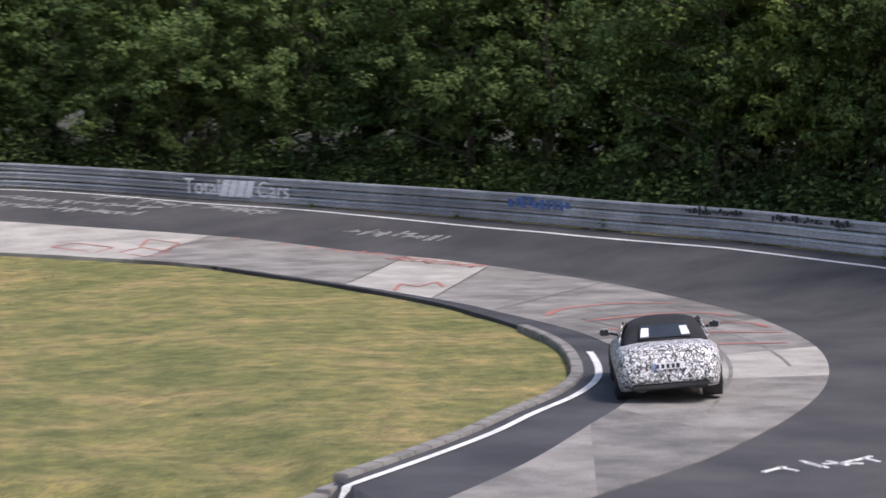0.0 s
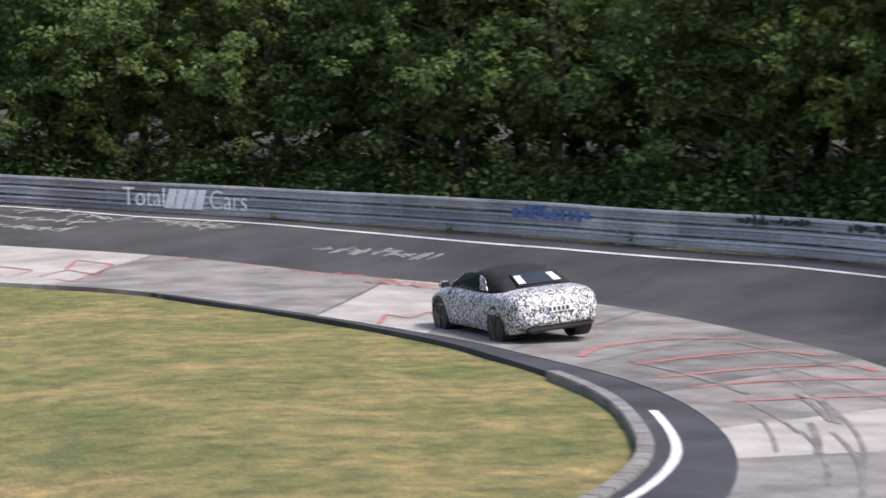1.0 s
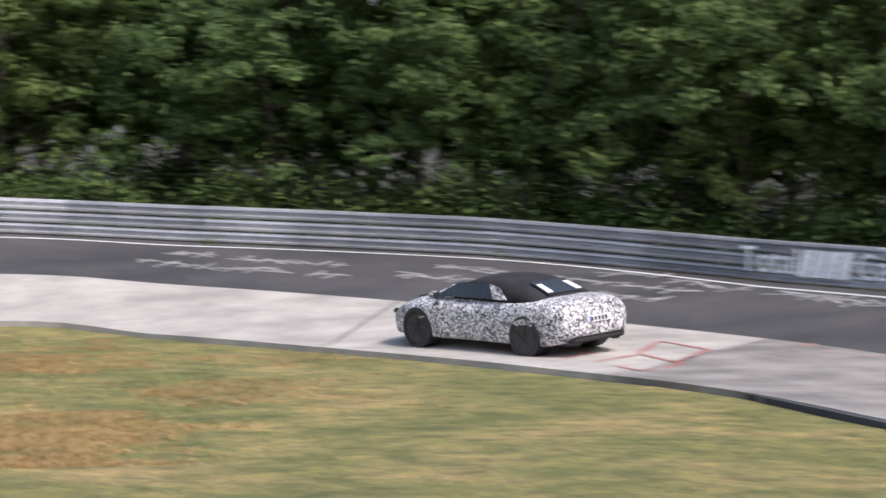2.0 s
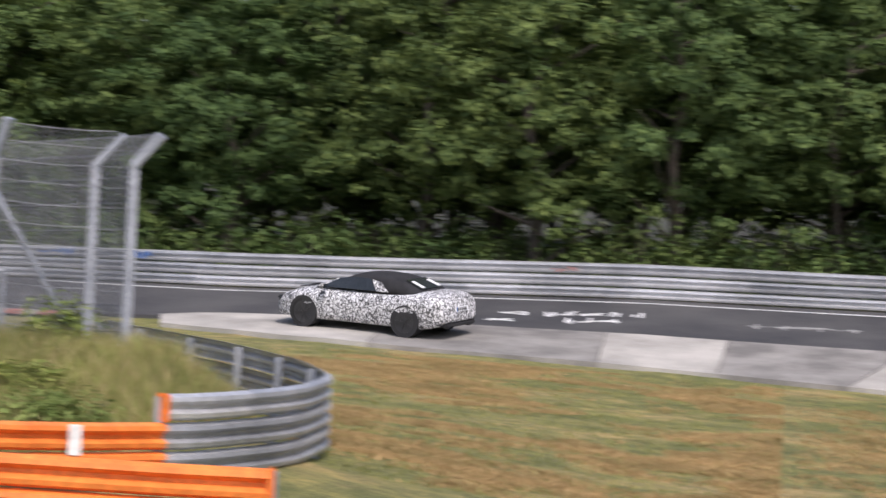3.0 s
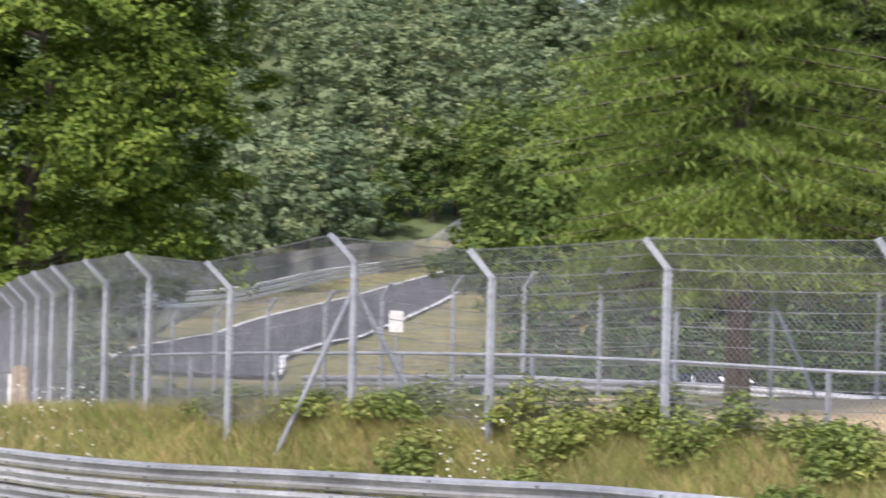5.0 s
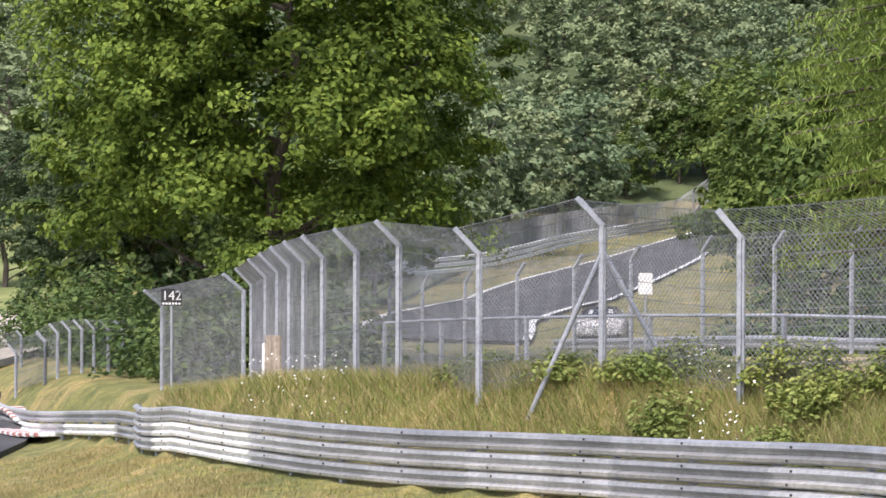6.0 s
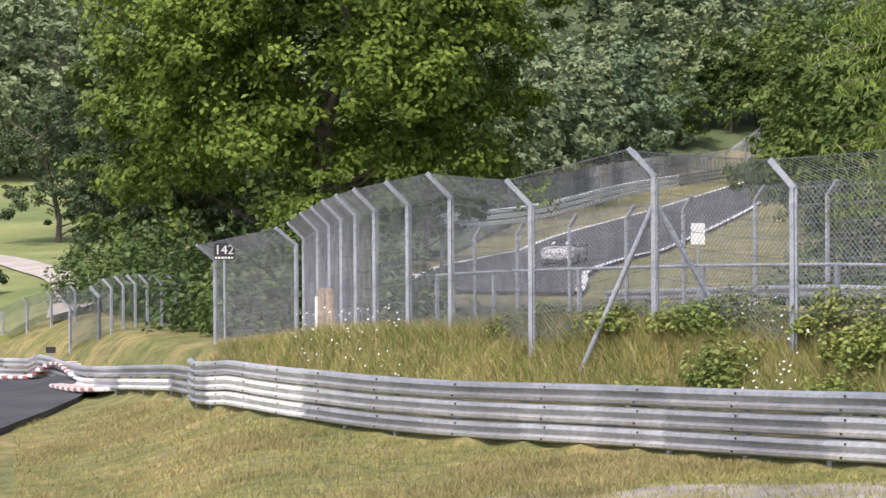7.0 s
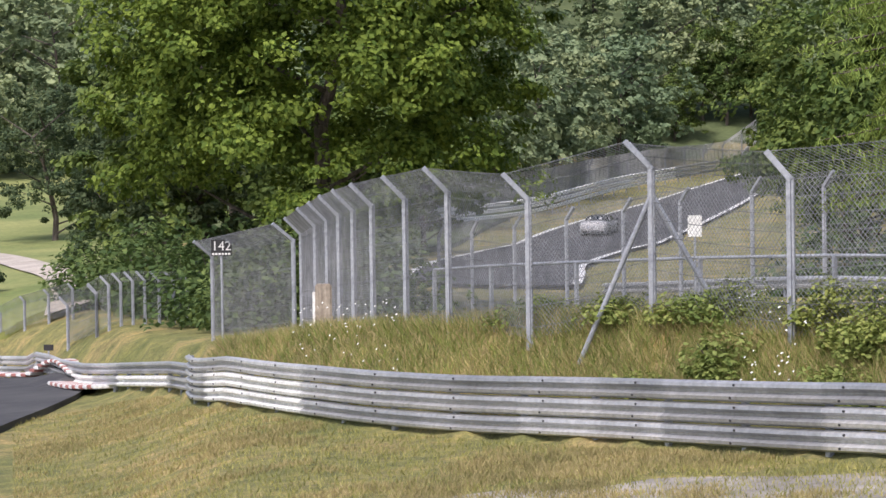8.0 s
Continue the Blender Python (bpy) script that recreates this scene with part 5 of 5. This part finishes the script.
road_marks("road_writing", tuple(site(-7.5, 70.2).xy), 172, 2, CHALK, "white chalk scrawl on the asphalt", 17, 0.042, 0.8, 4)
road_marks("road_writing", (9.0, 4.3), 4, 1, WHITE, "white chalk word on the asphalt near the bend", 18, 0.042, 0.9, 2.6)
road_marks("concrete_writing", (19.6, 52.4), 112, 1, RED, "faded red words on the concrete", 20, 0.062, 0.6, 8)


def stroke(name, pts, width, mat, label, lift=0.062):
    """A painted line on the concrete."""
    line = spline([(x, y, 0) for x, y in pts], 0.3)
    if pts[0] == pts[-1] or width < 0.13:
        c = [Vector((x, y, 0)) for x, y in pts]
        line = [a.lerp(b, k / 8) for a, b in zip(c, c[1:]) for k in range(8)] + [c[-1]]
    return tagged(draped(name, line, width, mat, lift), label, "graffiti")


for k, pts in enumerate((((16.6, 26.5), (18.4, 27.2), (20.2, 27.4), (20.6, 26.2)), ((15.9, 24.4), (18.2, 24.9), (20.0, 24.6), (19.9, 23.4)), ((15.6, 22.8), (17.6, 23.0), (19.6, 22.3)), ((16.4, 28.2), (17.6, 29.6), (19.6, 30.4), (21.0, 29.8)), ((15.2, 20.8), (17.0, 20.5), (18.4, 20.2)))):
    stroke("red_stroke", pts, 0.2, RED, "broad faded red paint stroke on the concrete")
for pts in (((15.9, 36.4), (17.0, 38.4), (17.0, 37.2), (18.2, 38.6), (17.6, 36.8)),):
    stroke("red_letter", pts, 0.12, RED, "red letter painted on a pale slab")
for pts in (((13.9, 51.5), (13.6, 53.6), (14.7, 54.4), (15.0, 52.6), (13.9, 51.5)), ((13.0, 54.2), (12.2, 56.6), (13.2, 57.0), (13.9, 55.0), (13.0, 54.2)), ((14.9, 52.8), (16.2, 54.9), (15.7, 56.6), (14.7, 54.6))):
    stroke("red_box_outline", pts, 0.12, RED, "faded red box outline on the concrete")

# rubber laid along the bowl: thin dark arcs of uneven length
skid = random.Random(77)
arc_o, arc_i = resample(between(OUTER, (9, 7), (22.4, 38)), 90), resample(between(INNER, (8.6, 10.8), (15.8, 31)), 90)
for k in range(12):
    f, start = skid.uniform(0.12, 0.85), skid.randint(0, 55)
    span, drift = skid.randint(10, 30), skid.uniform(-0.006, 0.006)
    mid = [arc_o[i].lerp(arc_i[i], min(0.95, max(0.05, f + drift * (i - start)))) for i in range(start, min(90, start + span))]
    tagged(draped("rubber_mark", mid, skid.uniform(0.06, 0.15), RUBBER_SOFT, 0.056 + 0.0006 * k), "dark tyre rubber streak on the concrete", "tyre mark", kind="structure")

# open joints between the slabs
for o0, i0, _ in CUTS[5:-1]:
    p, q = OUTER[nearest(OUTER, o0)], INNER[nearest(INNER, i0)]
    joint = [p.lerp(q, k / 12) for k in range(13)]
    tagged(draped("slab_joint", joint, 0.035, RUBBER, 0.075), "dark open joint between concrete slabs", "joint", kind="structure")


# red capitals on the pale slab
def on_slab(c):
    along_it, up = Vector((0.24, -0.97, 0)), Vector((0.97, 0.24, 0))
    p = Vector((21.15, 45.0, 0)) + along_it * c.x * 1.25 + up * c.y * 1.3
    return Vector((p.x, p.y, land(p.x, p.y) + 0.085 + c.z))


words = tagged(new("red_capitals"), "faded red capital letters painted on a pale concrete slab", "graffiti")
lettering("BESCHR", 1.0, RED, on_slab, words)


# ---- the camouflaged convertible ----
def car_paint():
    m, n, l, b = material("camouflage_film", 0.45)
    c = n.new("ShaderNodeTexCoord")
    warp = n.new("ShaderNodeTexNoise")
    warp.inputs["Scale"].default_value, warp.inputs["Detail"].default_value = 5.0, 3
    add = n.new("ShaderNodeMixRGB")
    add.inputs[0].default_value = 0.3
    l.new(c.outputs["Object"], warp.inputs[0])
    l.new(c.outputs["Object"], add.inputs[1])
    l.new(warp.outputs["Color"], add.inputs[2])
    v = n.new("ShaderNodeTexVoronoi")
    v.feature = "DISTANCE_TO_EDGE"
    v.inputs["Scale"].default_value = 13.0
    l.new(add.outputs[0], v.inputs[0])
    swirl = ramp(n, l, v.outputs["Distance"], [(0.03, (0.05, 0.05, 0.052)), (0.13, (0.78, 0.78, 0.79))])
    v2 = n.new("ShaderNodeTexVoronoi")
    v2.inputs["Scale"].default_value = 9.0
    l.new(add.outputs[0], v2.inputs[0])
    dots = ramp(n, l, v2.outputs["Distance"], [(0.22, (0.03, 0.03, 0.032)), (0.30, (1, 1, 1))])
    fine = n.new("ShaderNodeTexNoise")
    fine.inputs["Scale"].default_value, fine.inputs["Detail"].default_value = 22.0, 4
    l.new(c.outputs["Object"], fine.inputs[0])
    f = ramp(n, l, fine.outputs["Fac"], [(0.40, (0.22, 0.22, 0.23)), (0.50, (1, 1, 1))])
    col = mixed(n, l, 0.85, swirl, dots, "MULTIPLY")
    l.new(mixed(n, l, 0.8, col, f, "MULTIPLY"), b.inputs["Base Color"])
    return m


CAMO = car_paint()
SOFT_TOP = two_scale("black_canvas", (0.012, 0.012, 0.013), (0.022, 0.022, 0.024), 3, 60, 0.9, relief=0.2, depth=0.004)
GLASS = plain("dark_glass", (0.03, 0.035, 0.04), 0.08)
TYRE = plain("tyre_rubber", (0.018, 0.018, 0.018), 0.85)
RIM = plain("dark_rim", (0.06, 0.06, 0.065), 0.4, 0.5)
LENS = plain("red_lamp", (0.35, 0.02, 0.02), 0.25)
PLATE = plain("number_plate", (0.75, 0.76, 0.78), 0.4)


def loft(sections, close=True):
    """A skin over rings of points, capped at both ends."""
    bm = bmesh.new()
    rings = [[bm.verts.new(p) for p in s] for s in sections]
    n = len(rings[0])
    for a, b in zip(rings, rings[1:]):
        for k in range(n if close else n - 1):
            bm.faces.new((a[k], a[(k + 1) % n], b[(k + 1) % n], b[k]))
    bm.faces.new(rings[0])
    bm.faces.new(rings[-1])
    return bm


def smooth_curve(rows, x):
    """A value at x on a smooth curve through (x, value) rows."""
    xs = [r[0] for r in rows]
    i = max(0, min(len(xs) - 2, next((k for k in range(len(xs) - 1) if x <= xs[k + 1]), len(xs) - 2)))
    p = [rows[max(0, i - 1)][1], rows[i][1], rows[i + 1][1], rows[min(len(xs) - 1, i + 2)][1]]
    t = (x - xs[i]) / (xs[i + 1] - xs[i])
    return 0.5 * (2 * p[1] + (p[2] - p[0]) * t + (2 * p[0] - 5 * p[1] + 4 * p[2] - p[3]) * t * t + (3 * p[1] - p[0] - 3 * p[2] + p[3]) * t ** 3)


def build_car():
    """Nose towards +x, on the ground at z 0."""
    car = tagged(new("convertible_car"), "convertible car in black and white camouflage film, black soft top closed", "car")
    deck = [(-2.40, 0.62), (-2.37, 0.86), (-2.2, 0.985), (-1.75, 1.02), (-1.0, 0.985), (-0.2, 0.955), (0.6, 0.955), (1.1, 0.945), (1.7, 0.86), (2.15, 0.72), (2.36, 0.56), (2.43, 0.45)]
    wide = [(-2.40, 0.66), (-2.30, 0.82), (-2.0, 0.915), (-1.4, 0.945), (-0.6, 0.915), (0.4, 0.905), (1.3, 0.94), (1.8, 0.915), (2.15, 0.80), (2.36, 0.60), (2.43, 0.45)]
    floor_z = [(-2.40, 0.40), (-2.2, 0.28), (-1.8, 0.2), (0, 0.19), (1.9, 0.19), (2.3, 0.22), (2.43, 0.3)]
    sections = []
    for x in np.linspace(-2.40, 2.43, 58):
        top, w, low = smooth_curve(deck, x), smooth_curve(wide, x), smooth_curve(floor_z, x)
        h = top - low
        half = [(0.0, top + 0.03), (0.35 * w, top + 0.025), (0.66 * w, top + 0.005), (0.86 * w, top - 0.05), (0.95 * w, top - 0.13), (0.985 * w, top - 0.28 * h), (1.0 * w, low + 0.52 * h), (0.985 * w, low + 0.3 * h), (0.955 * w, low + 0.14 * h), (0.93 * w, low + 0.03 * h), (0.85 * w, low)]
        # the wheel arches are cut by drawing the flank in
        ring = [(x, y, z) for y, z in half] + [(x, -y, z) for y, z in reversed(half[1:])]
        sections.append(ring)
    bm = loft(sections)
    body = part("body", bm, CAMO, car, "", True)
    # roof
    roof_top = [(-1.78, 1.02), (-1.4, 1.17), (-0.9, 1.325), (-0.4, 1.375), (0.05, 1.355), (0.4, 1.28), (0.62, 1.19)]
    roof_w = [(-1.78, 0.62), (-1.4, 0.66), (-0.9, 0.655), (-0.4, 0.63), (0.05, 0.60), (0.4, 0.60), (0.62, 0.62)]
    sections = []
    for x in np.linspace(-1.78, 0.60, 26):
        t, w = smooth_curve(roof_top, x), smooth_curve(roof_w, x)
        base = 0.93
        half = [(0.0, t), (0.4 * w, t - 0.01), (0.75 * w, t - 0.045), (0.95 * w, t - 0.12 * (t - base) - 0.04), (1.08 * w, base + 0.45 * (t - base)), (1.2 * w, base)]
        sections.append([(x, y, z) for y, z in half] + [(x, -y, z) for y, z in reversed(half[1:])])
    part("soft_top", loft(sections), SOFT_TOP, car, "black canvas soft top", True)
    # windscreen
    bm = bmesh.new()
    corners = [(0.58, -0.62, 1.19), (0.58, 0.62, 1.19), (1.18, 0.74, 0.94), (1.18, -0.74, 0.94)]
    vs = [bm.verts.new(c) for c in corners] + [bm.verts.new((x - 0.03, y, z - 0.03)) for x, y, z in corners]
    for f in ((0, 1, 2, 3), (7, 6, 5, 4), (0, 4, 5, 1), (1, 5, 6, 2), (2, 6, 7, 3), (3, 7, 4, 0)):
        bm.faces.new([vs[i] for i in f])
    part("windscreen", bm, GLASS, car)

    def sheet(name, pts, mat, thick=0.012, label="", parent=None):
        bm = bmesh.new()
        a = [Vector(p) for p in pts]
        nrm = (a[1] - a[0]).cross(a[2] - a[0]).normalized() * thick
        f = [bm.verts.new(p + nrm * 0.5) for p in a]
        g = [bm.verts.new(p - nrm * 0.5) for p in a]
        bm.faces.new(f)
        bm.faces.new(g[::-1])
        for i in range(len(a)):
            bm.faces.new((f[i], g[i], g[(i + 1) % len(a)], f[(i + 1) % len(a)]))
        return part(name, bm, mat, parent or car, label)

    for s in (1, -1):
        sheet("side_window", [(0.98, s * 0.80, 0.975), (0.50, s * 0.685, 1.215), (0.1, s * 0.685, 1.265), (-0.32, s * 0.70, 1.255), (-0.52, s * 0.80, 0.985)], GLASS, 0.02)
        sheet("quarter_panel", [(-0.54, s * 0.815, 0.985), (-0.36, s * 0.715, 1.245), (-0.62, s * 0.73, 1.2), (-0.86, s * 0.80, 0.985)], CAMO, 0.025)
        sheet("window_pillar", [(1.14, s * 0.775, 0.95), (0.56, s * 0.655, 1.205), (0.50, s * 0.665, 1.20), (1.02, s * 0.79, 0.95)], CAMO, 0.04)
        bm = bmesh.new()
        box(bm, pose(0.82, s * 1.02, 1.02, 0, 0, s * 8), 0.13, 0.2, 0.13, 0.035)
        mirror = part("mirror", bm, CAMO, car)
        bm = bmesh.new()
        rod(bm, (0.84, s * 0.80, 0.96), (0.83, s * 0.95, 1.0), 0.025, 6)
        part("mirror_arm", bm, BLACK, mirror)
        sheet("mirror_glass", [(0.75, s * 0.94, 0.97), (0.75, s * 1.1, 0.97), (0.75, s * 1.1, 1.07), (0.75, s * 0.94, 1.07)], GLASS, 0.01, "", mirror)
        bm = bmesh.new()
        box(bm, pose(-2.30, s * 0.66, 0.66, 0, 0, s * -22), 0.06, 0.22, 0.08, 0.02)
        part("tail_lamp", bm, LENS, car, "small red tail lamp")
        bm = bmesh.new()
        box(bm, pose(-2.30, s * 0.5, 0.27), 0.12, 0.16, 0.07, 0.02)
        part("exhaust", bm, RIM, car)
        bm = bmesh.new()
        box(bm, pose(2.20, s * 0.6, 0.60, 0, 0, s * -35), 0.08, 0.3, 0.1, 0.03)
        part("headlamp", bm, GLASS, car)
    rear = sheet("rear_window", [(-1.60, -0.46, 1.092), (-1.60, 0.46, 1.092), (-1.12, 0.42, 1.268), (-1.12, -0.42, 1.268)], GLASS, 0.03)
    for s in (1, -1):
        sheet("sticker", [(-1.57, s * 0.44, 1.122), (-1.57, s * 0.29, 1.122), (-1.24, s * 0.27, 1.243), (-1.24, s * 0.40, 1.243)], WHITE, 0.012, "white sticker", rear)
    plate = sheet("number_plate", [(-2.415, -0.27, 0.62), (-2.415, 0.27, 0.62), (-2.40, 0.27, 0.74), (-2.40, -0.27, 0.74)], PLATE, 0.02)
    for k, w in enumerate((0.06, 0.05, 0.05, 0.05, 0.06)):
        y = -0.18 + k * 0.09
        sheet("bar", [(-2.428, y, 0.645), (-2.428, y + w, 0.645), (-2.415, y + w, 0.715), (-2.415, y, 0.715)], BLACK, 0.004, "", plate)
    sheet("plate_band", [(-2.428, 0.225, 0.625), (-2.428, 0.265, 0.625), (-2.415, 0.265, 0.735), (-2.415, 0.225, 0.735)], BLUE, 0.004, "", plate)
    bm = bmesh.new()
    box(bm, pose(-2.28, 0, 0.33), 0.22, 1.35, 0.12, 0.03)
    part("diffuser", bm, BLACK, car)
    bm = bmesh.new()
    for s in (1, -1):
        box(bm, pose(1.5, s * 0.28, 0.925, 0, 8.0, s * 4), 0.75, 0.24, 0.02, 0.005)
    box(bm, pose(1.42, 0, 0.95, 0, 7.5), 0.62, 0.3, 0.02, 0.005)
    part("bonnet_panel", bm, BLACK, car, "black matt bonnet panel")
    wheels = []
    for x in (1.42, -1.40):
        for s in (1, -1):
            wheel = new("wheel")
            wheel.parent = car
            wheel.location = (x, s * 0.80, 0.345)
            bm = bmesh.new()
            for a, b, r in ((-0.13, -0.11, 0.325), (-0.11, 0.11, 0.345), (0.11, 0.135, 0.325)):
                rod(bm, (0, a, 0), (0, b, 0), r, 28)
            part("tyre", bm, TYRE, wheel)
            bm = bmesh.new()
            rod(bm, (0, s * 0.125, 0), (0, s * 0.142, 0), 0.262, 28)
            part("rim", bm, RIM, wheel)
            for k in range(5):
                bm = bmesh.new()
                h = radians(72 * k)
                box(bm, pose(math.cos(h) * 0.13, s * 0.15, math.sin(h) * 0.13, 0, -72 * k, 0), 0.24, 0.022, 0.05, 0.006)
                part("spoke", bm, RIM, wheel)
            wheels.append((wheel, s, x))
            # dark arch round the wheel
            bm = bmesh.new()
            rod(bm, (x, s * 0.60, 0.36), (x, s * 0.938, 0.36), 0.378, 28)
            part("wheel_arch", bm, BLACK, car)
    return car, wheels


car, wheels = build_car()
GROW = 1.07
for ob in car.children_recursive:
    ob.location = ob.location * GROW
    if ob.data:
        ob.data.transform(Matrix.Scale(GROW, 4))

# centre of the car on the ground, by time
CAR = [(0.0, 11.65, 13.95, 63), (0.5, 16.3, 23.0, 70), (1.0, 17.5, 33.2, 86), (1.5, 15.9, 43.9, 101), (1.7, 15.4, 48.4, 108), (2.0, 12.6, 56.8, 122), (2.3, 7.2, 64.2, 136), (2.55, -1.36, 70.0, 149)]
CAR += [(2.8, *site(1.4, 66.8).xy, 157), (3.0, *site(5.7, 69.2).xy, 162), (3.5, *site(15.4, 76.5).xy, 168), (4.0, *site(24.4, 74.5).xy, 184), (4.5, *site(31.8, 70).xy, 180), (5.2, *site(37.5, 76).xy, 150),
        (5.8, *site(42.0, 95).xy, 140), (6.5, *site(44.6, 128).xy, 136), (7.0, *site(44.9, 148).xy, 134), (7.5, *site(44.6, 168).xy, 132), (8.0, *site(44.1, 190).xy, 131)]


def car_pose(x, y, yaw):
    """Sitting on the land, leaning with it."""
    h = radians(yaw)
    f, s = Vector((math.cos(h), math.sin(h), 0)), Vector((-math.sin(h), math.cos(h), 0))
    zf, zb = (land(x + f.x * q, y + f.y * q) for q in (1.4, -1.4))
    zl, zr = (land(x + s.x * q, y + s.y * q) for q in (0.8, -0.8))
    fx = (f * 2.8 + Vector((0, 0, zf - zb))).normalized()
    sy = (s * 1.6 + Vector((0, 0, zl - zr))).normalized()
    up = fx.cross(sy).normalized()
    sy = up.cross(fx)
    m = Matrix((fx, sy, up)).transposed().to_4x4()
    return Matrix.Translation((x, y, (zf + zb + zl + zr) / 4 + 0.055)) @ m


def motions():
    rows = [(t, car_pose(x, y, yaw) @ pose(0, 0, 0, -5.0 * max(0.0, min(1.0, (2.2 - t) / 1.2)))) for t, x, y, yaw in CAR]
    walk(car, rows)
    for wheel, s, x in wheels:
        steer = 4.0 if x > 0 else 0.0
        turns, t, k = [], 0.0, 0
        base = wheel.location.copy()
        while t <= 8.001:
            turns.append((t, Matrix.Translation(base) @ pose(0, 0, 0, 0, 0, steer) @ pose(0, 0, 0, 0, 80 * k, 0)))
            t, k = t + 1 / 30, k + 1
        walk(wheel, turns)


motions()
